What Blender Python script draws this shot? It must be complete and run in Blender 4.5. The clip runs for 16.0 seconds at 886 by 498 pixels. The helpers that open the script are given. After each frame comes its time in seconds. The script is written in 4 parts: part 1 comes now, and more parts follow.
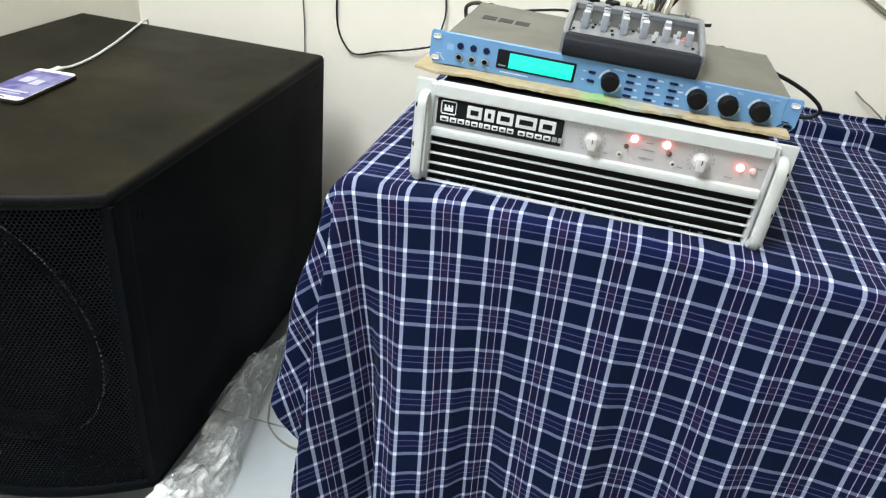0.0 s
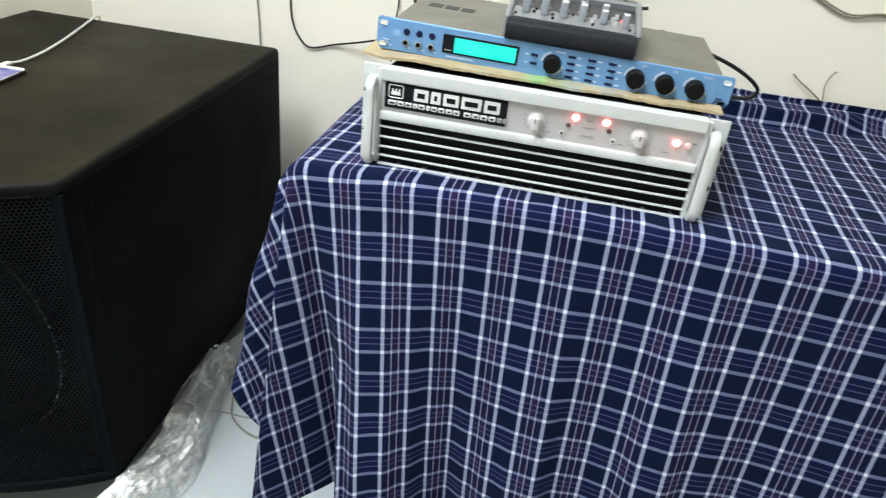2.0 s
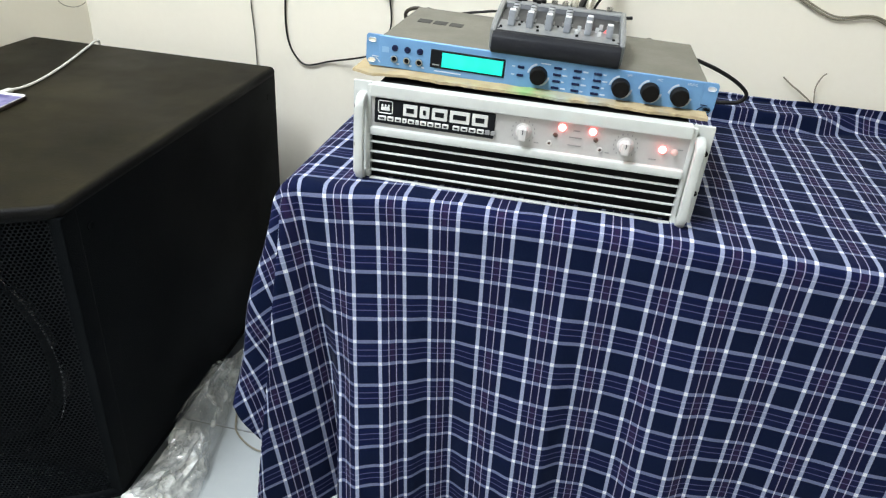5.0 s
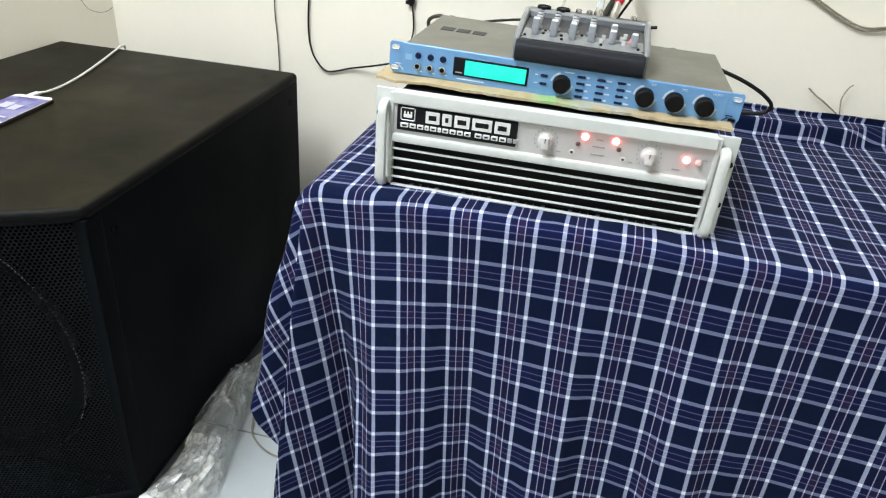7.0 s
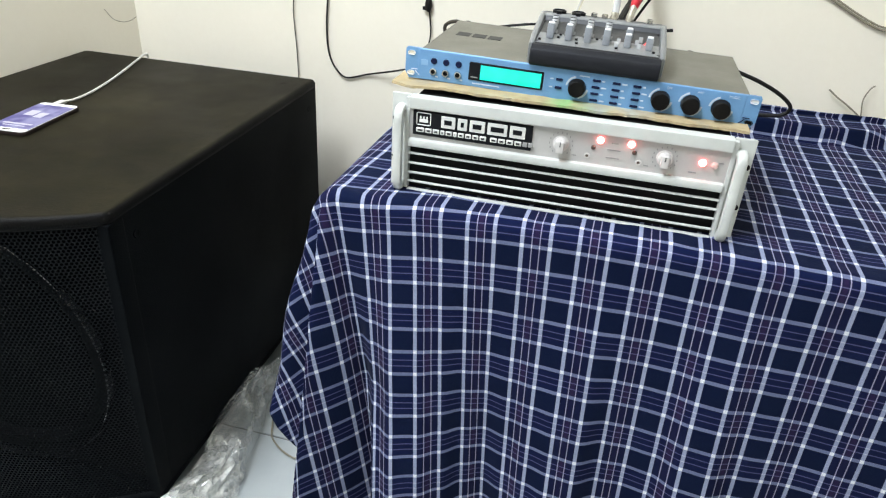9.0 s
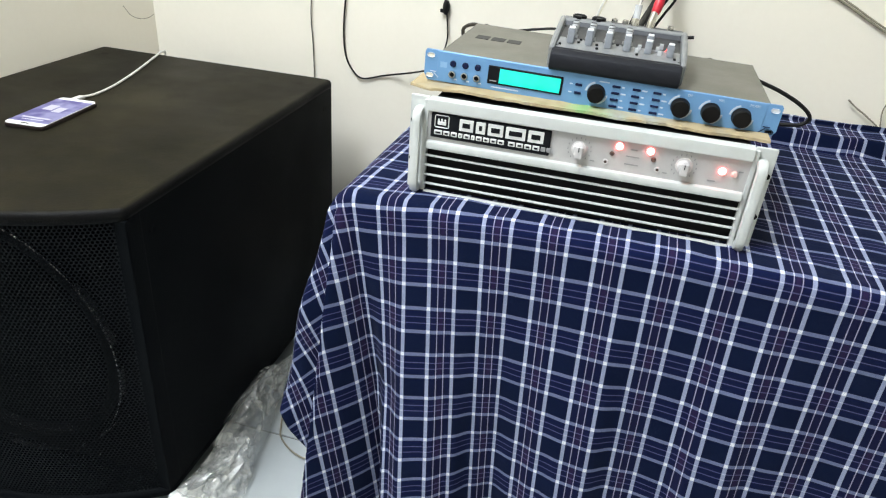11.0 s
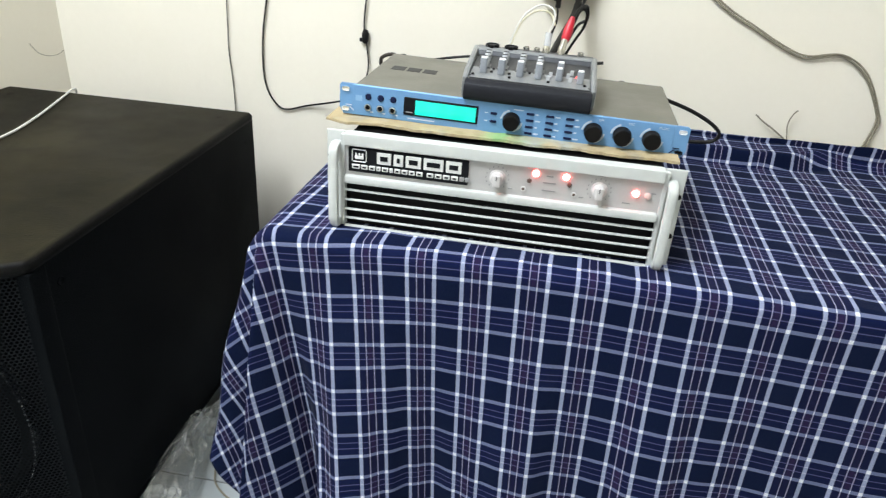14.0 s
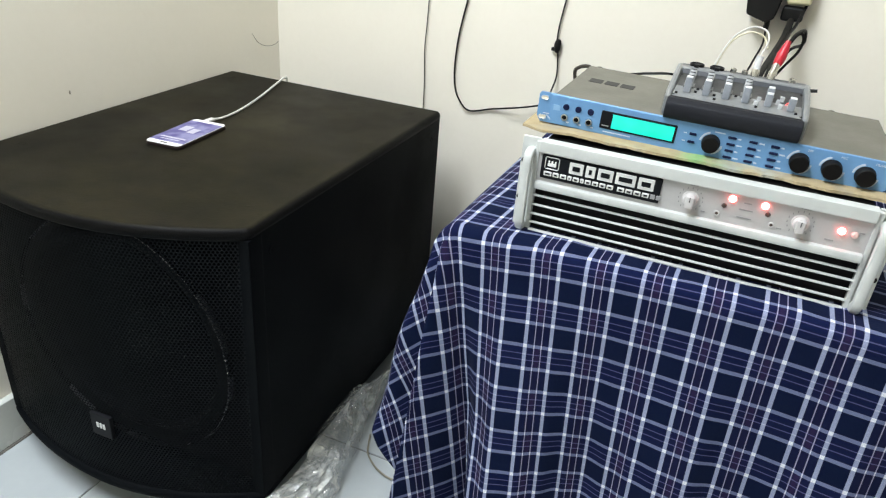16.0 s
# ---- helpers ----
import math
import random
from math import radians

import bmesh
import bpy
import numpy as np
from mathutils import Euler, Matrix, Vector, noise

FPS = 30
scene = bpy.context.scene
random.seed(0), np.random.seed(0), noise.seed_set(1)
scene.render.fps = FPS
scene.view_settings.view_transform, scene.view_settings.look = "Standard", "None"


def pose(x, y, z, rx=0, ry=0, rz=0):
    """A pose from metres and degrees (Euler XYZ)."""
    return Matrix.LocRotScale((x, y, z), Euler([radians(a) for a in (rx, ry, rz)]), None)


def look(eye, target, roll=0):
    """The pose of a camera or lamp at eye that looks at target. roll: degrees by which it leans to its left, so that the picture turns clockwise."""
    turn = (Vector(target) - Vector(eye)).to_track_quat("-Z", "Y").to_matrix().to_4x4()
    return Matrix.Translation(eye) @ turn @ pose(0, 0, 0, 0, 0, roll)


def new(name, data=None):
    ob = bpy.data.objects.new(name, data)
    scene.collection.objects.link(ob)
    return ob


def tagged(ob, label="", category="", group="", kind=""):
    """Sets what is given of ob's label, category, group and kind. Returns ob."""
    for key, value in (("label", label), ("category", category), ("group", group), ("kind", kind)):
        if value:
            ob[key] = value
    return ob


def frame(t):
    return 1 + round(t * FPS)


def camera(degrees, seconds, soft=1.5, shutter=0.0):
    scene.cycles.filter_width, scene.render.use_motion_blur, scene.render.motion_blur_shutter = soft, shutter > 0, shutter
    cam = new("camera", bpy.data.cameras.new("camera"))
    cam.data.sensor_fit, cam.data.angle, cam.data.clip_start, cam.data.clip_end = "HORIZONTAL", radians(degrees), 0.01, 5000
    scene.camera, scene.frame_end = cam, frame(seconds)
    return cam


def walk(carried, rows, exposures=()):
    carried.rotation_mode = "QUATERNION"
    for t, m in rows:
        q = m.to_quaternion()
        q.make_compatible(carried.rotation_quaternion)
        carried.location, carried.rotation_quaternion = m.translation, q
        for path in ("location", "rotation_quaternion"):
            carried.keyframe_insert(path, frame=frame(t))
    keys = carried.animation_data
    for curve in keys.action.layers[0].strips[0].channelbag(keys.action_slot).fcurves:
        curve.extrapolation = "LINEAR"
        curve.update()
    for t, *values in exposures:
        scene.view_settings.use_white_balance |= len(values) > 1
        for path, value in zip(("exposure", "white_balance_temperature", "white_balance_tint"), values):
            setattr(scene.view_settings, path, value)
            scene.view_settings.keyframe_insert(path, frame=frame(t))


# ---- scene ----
cam = camera(65.5, 16.0, soft=1.2, shutter=0.5)
PATH = [
    (0, (-0.009, -0.862, 1.043), (-0.34, 0.819, 0.011), 7.0),
    (0.5, (-0.003, -0.877, 1.042), (-0.339, 0.82, 0.038), 7.0),
    (1, (0.007, -0.878, 1.037), (-0.315, 0.817, 0.025), 6.3),
    (1.5, (0.008, -0.891, 1.031), (-0.323, 0.795, 0.007), 6.3),
    (2, (0.028, -0.888, 1.033), (-0.226, 0.813, 0.012), 6.8),
    (2.5, (0.041, -0.881, 1.032), (-0.147, 0.817, -0.008), 6.4),
    (3, (0.053, -0.871, 1.034), (-0.099, 0.828, -0.009), 6.4),
    (3.5, (0.065, -0.871, 1.037), (-0.089, 0.828, -0.007), 5.6),
    (4, (0.065, -0.881, 1.036), (-0.117, 0.824, 0.006), 5.0),
    (4.5, (0.057, -0.894, 1.043), (-0.189, 0.814, 0.032), 4.8),
    (7, (0.044, -0.893, 1.042), (-0.287, 0.817, 0.059), 4.9),
    (7.5, (0.046, -0.899, 1.04), (-0.311, 0.806, 0.057), 5.0),
    (8, (0.053, -0.897, 1.043), (-0.305, 0.809, 0.061), 4.3),
    (8.5, (0.056, -0.895, 1.044), (-0.306, 0.814, 0.07), 3.9),
    (9, (0.051, -0.897, 1.044), (-0.339, 0.805, 0.069), 3.8),
    (11.5, (0.039, -0.898, 1.043), (-0.374, 0.805, 0.079), 4.8),
    (12, (0.041, -0.902, 1.045), (-0.377, 0.805, 0.091), 4.8),
    (12.5, (0.048, -0.899, 1.043), (-0.348, 0.812, 0.087), 4.6),
    (13, (0.067, -0.868, 1.058), (-0.203, 0.879, 0.122), 4.1),
    (13.5, (0.069, -0.864, 1.059), (-0.15, 0.898, 0.138), 4.4),
    (14, (0.063, -0.875, 1.06), (-0.201, 0.883, 0.145), 4.0),
    (14.5, (0.053, -0.888, 1.059), (-0.292, 0.853, 0.136), 3.8),
    (15, (0.026, -0.906, 1.066), (-0.464, 0.793, 0.132), 4.0),
    (15.5, (0.013, -0.919, 1.069), (-0.596, 0.74, 0.132), 4.9),
    (16, (0.015, -0.919, 1.07), (-0.638, 0.725, 0.137), 4.9),
]
walk(cam, [(t, look(eye, target, roll)) for t, eye, target, roll in PATH], [(0, 0.3), (13.5, 0.3), (14.5, 0.26), (15.5, 0.19), (16, 0.18)])

# ---- light ----
world = bpy.data.worlds.new("world")
scene.world = world
world.use_nodes = True
world.node_tree.nodes["Background"].inputs[0].default_value = (0.9, 0.95, 1.0, 1)
world.node_tree.nodes["Background"].inputs[1].default_value = 0.3


def area_lamp(name, m, sx, sy, watts, colour):
    data = bpy.data.lights.new(name, "AREA")
    data.shape, data.size, data.size_y, data.energy, data.color = "RECTANGLE", sx, sy, watts, colour
    ob = new(name, data)
    ob.matrix_world = m
    return ob


LAMP_POWER = 69
area_lamp("ceiling_lamp", pose(-0.79, -0.90, 2.60), 0.5, 1.2, LAMP_POWER, (0.92, 0.985, 1.07))


# ---- materials ----
def material(name):
    m = bpy.data.materials.new(name)
    m.use_nodes = True
    nt = m.node_tree
    return m, nt, nt.nodes["Principled BSDF"]


def math_node(nt, op, a, b=None):
    n = nt.nodes.new("ShaderNodeMath")
    n.operation = op
    for i, v in enumerate((a, b)):
        if v is None:
            continue
        if isinstance(v, (int, float)):
            n.inputs[i].default_value = v
        else:
            nt.links.new(v, n.inputs[i])
    return n.outputs[0]


def mix_colour(nt, fac, a, b, blend="MIX"):
    n = nt.nodes.new("ShaderNodeMix")
    n.data_type, n.blend_type = "RGBA", blend
    for i, v in ((0, fac), (6, a), (7, b)):
        if isinstance(v, (int, float)):
            n.inputs[i].default_value = v
        elif isinstance(v, tuple):
            n.inputs[i].default_value = (*v[:3], 1)
        else:
            nt.links.new(v, n.inputs[i])
    return n.outputs[2]


def noise_fac(nt, coord, scale, detail=4.0, lo=0.35, hi=0.65, rough=0.6):
    n = nt.nodes.new("ShaderNodeTexNoise")
    n.inputs["Scale"].default_value, n.inputs["Detail"].default_value = scale, detail
    n.inputs["Roughness"].default_value = rough
    nt.links.new(coord, n.inputs["Vector"])
    r = nt.nodes.new("ShaderNodeMapRange")
    r.inputs[1].default_value, r.inputs[2].default_value = lo, hi
    nt.links.new(n.outputs[0], r.inputs[0])
    return r.outputs[0]


def surface(name, colour, dark, rough=0.5, metal=0.0, scale=6.0, fine=120.0, bump=0.15, depth=0.0006, amount=0.6, spec=0.5, rough_var=0.1):
    """A worn surface: two scales of tone, and fine relief."""
    m, nt, p = material(name)
    co = nt.nodes.new("ShaderNodeTexCoord").outputs["Object"]
    big, small = noise_fac(nt, co, scale), noise_fac(nt, co, fine, 3.0)
    base = mix_colour(nt, math_node(nt, "MULTIPLY", big, amount), colour, dark)
    base = mix_colour(nt, math_node(nt, "MULTIPLY", small, amount * 0.45), base, dark)
    nt.links.new(base, p.inputs["Base Color"])
    p.inputs["Metallic"].default_value = metal
    p.inputs["Specular IOR Level"].default_value = spec
    nt.links.new(math_node(nt, "ADD", math_node(nt, "MULTIPLY", big, rough_var), rough), p.inputs["Roughness"])
    if bump:
        b = nt.nodes.new("ShaderNodeBump")
        b.inputs["Strength"].default_value, b.inputs["Distance"].default_value = bump, depth
        nt.links.new(small, b.inputs["Height"])
        nt.links.new(b.outputs[0], p.inputs["Normal"])
    return m


def glow(name, colour, strength, base=(0.02, 0.02, 0.02)):
    m, nt, p = material(name)
    p.inputs["Base Color"].default_value = (*base, 1)
    p.inputs["Emission Color"].default_value = (*colour, 1)
    p.inputs["Emission Strength"].default_value = strength
    p.inputs["Roughness"].default_value = 0.3
    return m


def clear(name, colour, rough=0.1, opacity=0.35):
    """Thin clear plastic: partly see-through, with gloss."""
    m, nt, p = material(name)
    p.inputs["Base Color"].default_value = (*colour, 1)
    p.inputs["Roughness"].default_value = rough
    p.inputs["Alpha"].default_value = opacity
    return m


WALL = surface("wall_paint", (0.84, 0.80, 0.695), (0.77, 0.73, 0.615), 0.55, scale=1.6, fine=70, bump=0.12, depth=0.001, amount=0.35)
CEILING = surface("ceiling_paint", (0.82, 0.81, 0.78), (0.76, 0.75, 0.72), 0.7, scale=2, amount=0.3)
TILE = surface("floor_tile", (0.44, 0.475, 0.48), (0.37, 0.40, 0.41), 0.12, scale=3, fine=40, bump=0.03, amount=0.35, rough_var=0.15)
GROUT = surface("grout", (0.16, 0.15, 0.13), (0.09, 0.08, 0.07), 0.85, scale=8, amount=0.7)
SKIRT = surface("skirting_tile", (0.60, 0.62, 0.58), (0.48, 0.49, 0.44), 0.2, scale=5, amount=0.4)
WOOD = surface("table_wood", (0.22, 0.12, 0.06), (0.12, 0.06, 0.03), 0.5, scale=9)
CABINET = surface("textured_black_paint", (0.0050, 0.0060, 0.0071), (0.0033, 0.0040, 0.0048), 0.42, scale=3.5, fine=420, bump=0.35, depth=0.0005, amount=0.8, rough_var=0.16, spec=0.02)
BLACK = surface("black_plastic", (0.008, 0.008, 0.009), (0.005, 0.005, 0.006), 0.4, fine=200, spec=0.2)
FOAM = surface("soft_black_rubber", (0.014, 0.015, 0.020), (0.009, 0.010, 0.013), 0.45, scale=12, fine=300, spec=0.2)
CONE = surface("cone_paper", (0.006, 0.006, 0.006), (0.004, 0.004, 0.004), 0.8, scale=14, spec=0.05)
RIM = surface("woofer_rim", (0.20, 0.20, 0.20), (0.08, 0.08, 0.08), 0.22, metal=1.0, scale=10)
ALU = surface("pale_painted_metal", (0.57, 0.59, 0.575), (0.47, 0.49, 0.465), 0.45, metal=0.0, scale=18, fine=90, bump=0.08, amount=0.5)
PANEL = surface("silver_grey_panel", (0.47, 0.46, 0.455), (0.41, 0.40, 0.395), 0.42, metal=0.15, scale=14, fine=260, amount=0.4)
CHASSIS = surface("black_chassis", (0.006, 0.0055, 0.0055), (0.004, 0.004, 0.004), 0.5, scale=10, spec=0.12)
BLUE = surface("blue_anodised_panel", (0.155, 0.33, 0.58), (0.125, 0.28, 0.51), 0.40, metal=0.2, scale=12, fine=300, bump=0.06, amount=0.5)
OLIVE = surface("grey_lacquered_steel", (0.150, 0.145, 0.118), (0.115, 0.11, 0.09), 0.42, metal=0.2, scale=9, fine=180, amount=0.5)
SLOT = surface("dark_slot", (0.05, 0.05, 0.045), (0.03, 0.03, 0.028), 0.7)
INK = surface("dark_print", (0.06, 0.06, 0.065), (0.04, 0.04, 0.045), 0.5, bump=0)
WHITE_INK = surface("white_print", (0.58, 0.66, 0.76), (0.48, 0.56, 0.68), 0.5, bump=0)
GREY_INK = surface("grey_print", (0.30, 0.30, 0.30), (0.22, 0.22, 0.22), 0.5, bump=0)
BADGE = surface("black_badge", (0.011, 0.012, 0.014), (0.008, 0.008, 0.01), 0.4, bump=0, spec=0.08)
LETTER = surface("silver_print", (0.72, 0.72, 0.70), (0.62, 0.62, 0.60), 0.4, bump=0)
CHROME = surface("chrome", (0.75, 0.74, 0.70), (0.55, 0.54, 0.5), 0.18, metal=1.0, scale=40, bump=0)
NAVY = surface("navy_button", (0.008, 0.014, 0.05), (0.005, 0.008, 0.035), 0.6, bump=0, spec=0.15)
KNOB = surface("matte_black_knob", (0.0065, 0.006, 0.006), (0.0045, 0.004, 0.004), 0.55, scale=40, spec=0.12)
KNOB_W = surface("white_knob", (0.60, 0.58, 0.57), (0.50, 0.48, 0.47), 0.5, scale=40, bump=0)
FADER = surface("grey_mixer_knob", (0.27, 0.29, 0.32), (0.21, 0.23, 0.26), 0.4, scale=60, bump=0)
FADER_CAP = surface("pale_knob_cap", (0.80, 0.82, 0.84), (0.7, 0.72, 0.74), 0.3, bump=0)
MIX_TOP = surface("mixer_grey_face", (0.15, 0.155, 0.155), (0.10, 0.105, 0.105), 0.32, metal=0.3, scale=30, fine=200, amount=0.6)
MIX_PALE = surface("mixer_pale_face", (0.24, 0.25, 0.255), (0.17, 0.18, 0.185), 0.3, metal=0.2, scale=40, fine=250, amount=0.6)
MIX_SLATE = surface("mixer_slate_grey", (0.062, 0.067, 0.076), (0.045, 0.049, 0.057), 0.3, scale=30)
MIX_DARK = surface("mixer_dark_grey", (0.030, 0.031, 0.034), (0.02, 0.021, 0.023), 0.4, scale=30)
CLEAR = clear("clear_plastic", (0.66, 0.68, 0.69), 0.06, 0.60)
LED_RED = glow("red_lamp", (1.0, 0.12, 0.11), 15.0, (0.8, 0.1, 0.1))
LED_DIM = glow("small_red_lamp", (1.0, 0.15, 0.12), 0.8, (0.8, 0.1, 0.1))
LED_OFF = surface("unlit_lamp", (0.10, 0.06, 0.05), (0.06, 0.04, 0.03), 0.25, bump=0)
LED_PINK = surface("pale_rose_button", (0.72, 0.5, 0.46), (0.6, 0.4, 0.38), 0.3, bump=0)
CABLE = surface("black_cable", (0.010, 0.0095, 0.009), (0.006, 0.006, 0.0055), 0.45, scale=30, spec=0.2)
CABLE_BROWN = surface("brown_black_cable", (0.050, 0.042, 0.032), (0.034, 0.028, 0.02), 0.5, scale=30)
LOGO = surface("pale_blue_print", (0.24, 0.42, 0.64), (0.20, 0.37, 0.58), 0.5, bump=0)
CABLE_GREY = surface("grey_brown_cable", (0.27, 0.245, 0.18), (0.19, 0.17, 0.12), 0.5, scale=30)
CABLE_WHITE = surface("white_cable", (0.60, 0.59, 0.55), (0.5, 0.49, 0.45), 0.45, scale=30)
CABLE_CREAM = surface("cream_cable", (0.62, 0.58, 0.42), (0.5, 0.46, 0.32), 0.45, scale=30)
RED = surface("red_plastic", (0.55, 0.018, 0.035), (0.42, 0.012, 0.025), 0.35, scale=40, bump=0)
CREAM = surface("cream_plastic", (0.62, 0.57, 0.36), (0.52, 0.47, 0.28), 0.4, scale=20, bump=0)
PHONE_WHITE = surface("phone_white", (0.80, 0.80, 0.80), (0.72, 0.72, 0.72), 0.2, bump=0)
PHONE_EDGE = surface("phone_edge", (0.05, 0.034, 0.032), (0.03, 0.022, 0.02), 0.3, metal=0.5, bump=0)


def lcd_material():
    m, nt, p = material("lit_display")
    co = nt.nodes.new("ShaderNodeTexCoord").outputs["Object"]
    f = noise_fac(nt, co, 22, 2.0, 0.25, 0.8)
    c = mix_colour(nt, f, (0.006, 0.72, 0.52), (0.03, 0.80, 0.64))
    p.inputs["Base Color"].default_value = (0.0, 0.12, 0.10, 1)
    nt.links.new(c, p.inputs["Emission Color"])
    p.inputs["Emission Strength"].default_value = 1.0
    p.inputs["Roughness"].default_value = 0.15
    return m


def phone_screen():
    m, nt, p = material("phone_screen")
    co = nt.nodes.new("ShaderNodeTexCoord").outputs["Object"]
    f = noise_fac(nt, co, 38, 1.5, 0.4, 0.62)
    c = mix_colour(nt, f, (0.16, 0.14, 0.52), (0.50, 0.50, 0.92))
    p.inputs["Base Color"].default_value = (0.02, 0.02, 0.03, 1)
    nt.links.new(c, p.inputs["Emission Color"])
    p.inputs["Emission Strength"].default_value = 0.55
    p.inputs["Roughness"].default_value = 0.3
    p.inputs["Specular IOR Level"].default_value = 0.2
    return m


LCD, SCREEN = lcd_material(), phone_screen()
SCREEN_PALE = glow("pale_screen_patch", (0.80, 0.80, 0.98), 0.75)

CHECK, CHECK_DOWN = 0.0780, 0.0776  # one repeat of the check, in metres of cloth


def plaid():
    """Woven check: navy ground, pale double bars, thin white and wine-red lines, fine twill."""
    m, nt, p = material("navy_plaid_cotton")
    uv = nt.nodes.new("ShaderNodeUVMap")
    uv.uv_map = "cloth"
    sep = nt.nodes.new("ShaderNodeSeparateXYZ")
    nt.links.new(uv.outputs[0], sep.inputs[0])

    def band(f, centre, half, soft=0.0045):
        d = math_node(nt, "ABSOLUTE", math_node(nt, "SUBTRACT", f, centre))
        r = nt.nodes.new("ShaderNodeMapRange")
        r.inputs[1].default_value, r.inputs[2].default_value = half + soft, half - soft
        nt.links.new(d, r.inputs[0])
        return r.outputs[0]

    def add(*v):
        out = v[0]
        for w in v[1:]:
            out = math_node(nt, "MAXIMUM", out, w)
        return out

    pale, thin, red, tone = [], [], [], []
    for axis, repeat in ((0, CHECK), (1, CHECK_DOWN)):
        f = math_node(nt, "FRACT", math_node(nt, "ADD", math_node(nt, "DIVIDE", sep.outputs[axis], repeat), 0.25))
        half = 0.036 if axis == 0 else 0.038
        pale.append(add(band(f, 0.25, half), band(f, 0.75, half)))
        thin.append(add(band(f, 0.428, 0.0085), band(f, 0.570, 0.0085)) if axis == 0 else add(band(f, 0.435, 0.010), band(f, 0.567, 0.010)))
        red.append(band(f, 0.500, 0.045, 0.02) if axis == 0 else band(f, 0.5, 0.05, 0.03))
        tone.append(band(f, 0.5, 0.21, 0.02))
    c = mix_colour(nt, math_node(nt, "MULTIPLY", tone[1], 0.9), (0.0022, 0.0066, 0.030), (0.0042, 0.0084, 0.045))
    c = mix_colour(nt, math_node(nt, "MULTIPLY", tone[0], 0.45), c, (0.0080, 0.0095, 0.046))
    c = mix_colour(nt, math_node(nt, "MULTIPLY", red[0], math_node(nt, "ADD", math_node(nt, "MULTIPLY", tone[1], 0.30), 0.08)), c, (0.047, 0.020, 0.060))
    c = mix_colour(nt, math_node(nt, "MULTIPLY", thin[1], 0.40), c, (0.22, 0.22, 0.42))
    c = mix_colour(nt, math_node(nt, "MULTIPLY", pale[1], 0.64), c, (0.26, 0.30, 0.49))
    c = mix_colour(nt, math_node(nt, "MULTIPLY", thin[0], 0.64), c, (0.52, 0.50, 0.70))
    c = mix_colour(nt, math_node(nt, "MULTIPLY", pale[0], 0.84), c, (0.40, 0.445, 0.64))
    cross = math_node(nt, "MULTIPLY", math_node(nt, "MAXIMUM", pale[0], math_node(nt, "MULTIPLY", thin[0], 0.85)), pale[1])
    c = mix_colour(nt, cross, c, (0.90, 0.93, 0.98))
    c = mix_colour(nt, math_node(nt, "MULTIPLY", math_node(nt, "MULTIPLY", pale[0], thin[1]), 0.5), c, (0.7, 0.74, 0.85))
    # the yarns
    grain = noise_fac(nt, uv.outputs[0], 520, 2, 0.38, 0.64)
    c = mix_colour(nt, math_node(nt, "MULTIPLY", math_node(nt, "MULTIPLY", grain, add(pale[0], pale[1])), 0.14), c, (0.02, 0.025, 0.07))
    twill = math_node(nt, "FRACT", math_node(nt, "MULTIPLY", math_node(nt, "ADD", sep.outputs[0], sep.outputs[1]), 900.0))
    c = mix_colour(nt, math_node(nt, "MULTIPLY", twill, 0.36), c, (0.006, 0.007, 0.02))
    co = nt.nodes.new("ShaderNodeTexCoord").outputs["Object"]
    c = mix_colour(nt, math_node(nt, "MULTIPLY", noise_fac(nt, co, 7, 3), 0.10), c, (0.006, 0.008, 0.02))
    nt.links.new(c, p.inputs["Base Color"])
    p.inputs["Roughness"].default_value = 0.85
    p.inputs["Sheen Weight"].default_value = 0.02
    p.inputs["Specular IOR Level"].default_value = 0.06
    b = nt.nodes.new("ShaderNodeBump")
    b.inputs["Strength"].default_value, b.inputs["Distance"].default_value = 0.25, 0.0006
    nt.links.new(noise_fac(nt, co, 240, 2), b.inputs["Height"])
    nt.links.new(b.outputs[0], p.inputs["Normal"])
    return m


def grille_material():
    """Black sheet steel with staggered round holes that one sees through."""
    m, nt, p = material("perforated_black_steel")
    uv = nt.nodes.new("ShaderNodeUVMap")
    uv.uv_map = "sheet"
    sep = nt.nodes.new("ShaderNodeSeparateXYZ")
    nt.links.new(uv.outputs[0], sep.inputs[0])
    pitch = 0.0062

    def dots(ox, oy):
        fx = math_node(nt, "SUBTRACT", math_node(nt, "FRACT", math_node(nt, "ADD", math_node(nt, "DIVIDE", sep.outputs[0], pitch), ox)), 0.5)
        fy = math_node(nt, "SUBTRACT", math_node(nt, "FRACT", math_node(nt, "ADD", math_node(nt, "DIVIDE", sep.outputs[1], pitch * 1.732), oy)), 0.5)
        fy = math_node(nt, "MULTIPLY", fy, 1.732)
        d = math_node(nt, "SQRT", math_node(nt, "ADD", math_node(nt, "MULTIPLY", fx, fx), math_node(nt, "MULTIPLY", fy, fy)))
        return math_node(nt, "LESS_THAN", d, 0.34)

    hole = math_node(nt, "MAXIMUM", dots(0, 0), dots(0.5, 0.5))
    nt.links.new(math_node(nt, "SUBTRACT", 1.0, hole), p.inputs["Alpha"])
    co = nt.nodes.new("ShaderNodeTexCoord").outputs["Object"]
    nt.links.new(mix_colour(nt, noise_fac(nt, co, 8), (0.0060, 0.0073, 0.0088), (0.0040, 0.0049, 0.0060)), p.inputs["Base Color"])
    p.inputs["Roughness"].default_value = 0.5
    p.inputs["Specular IOR Level"].default_value = 0.04
    return m


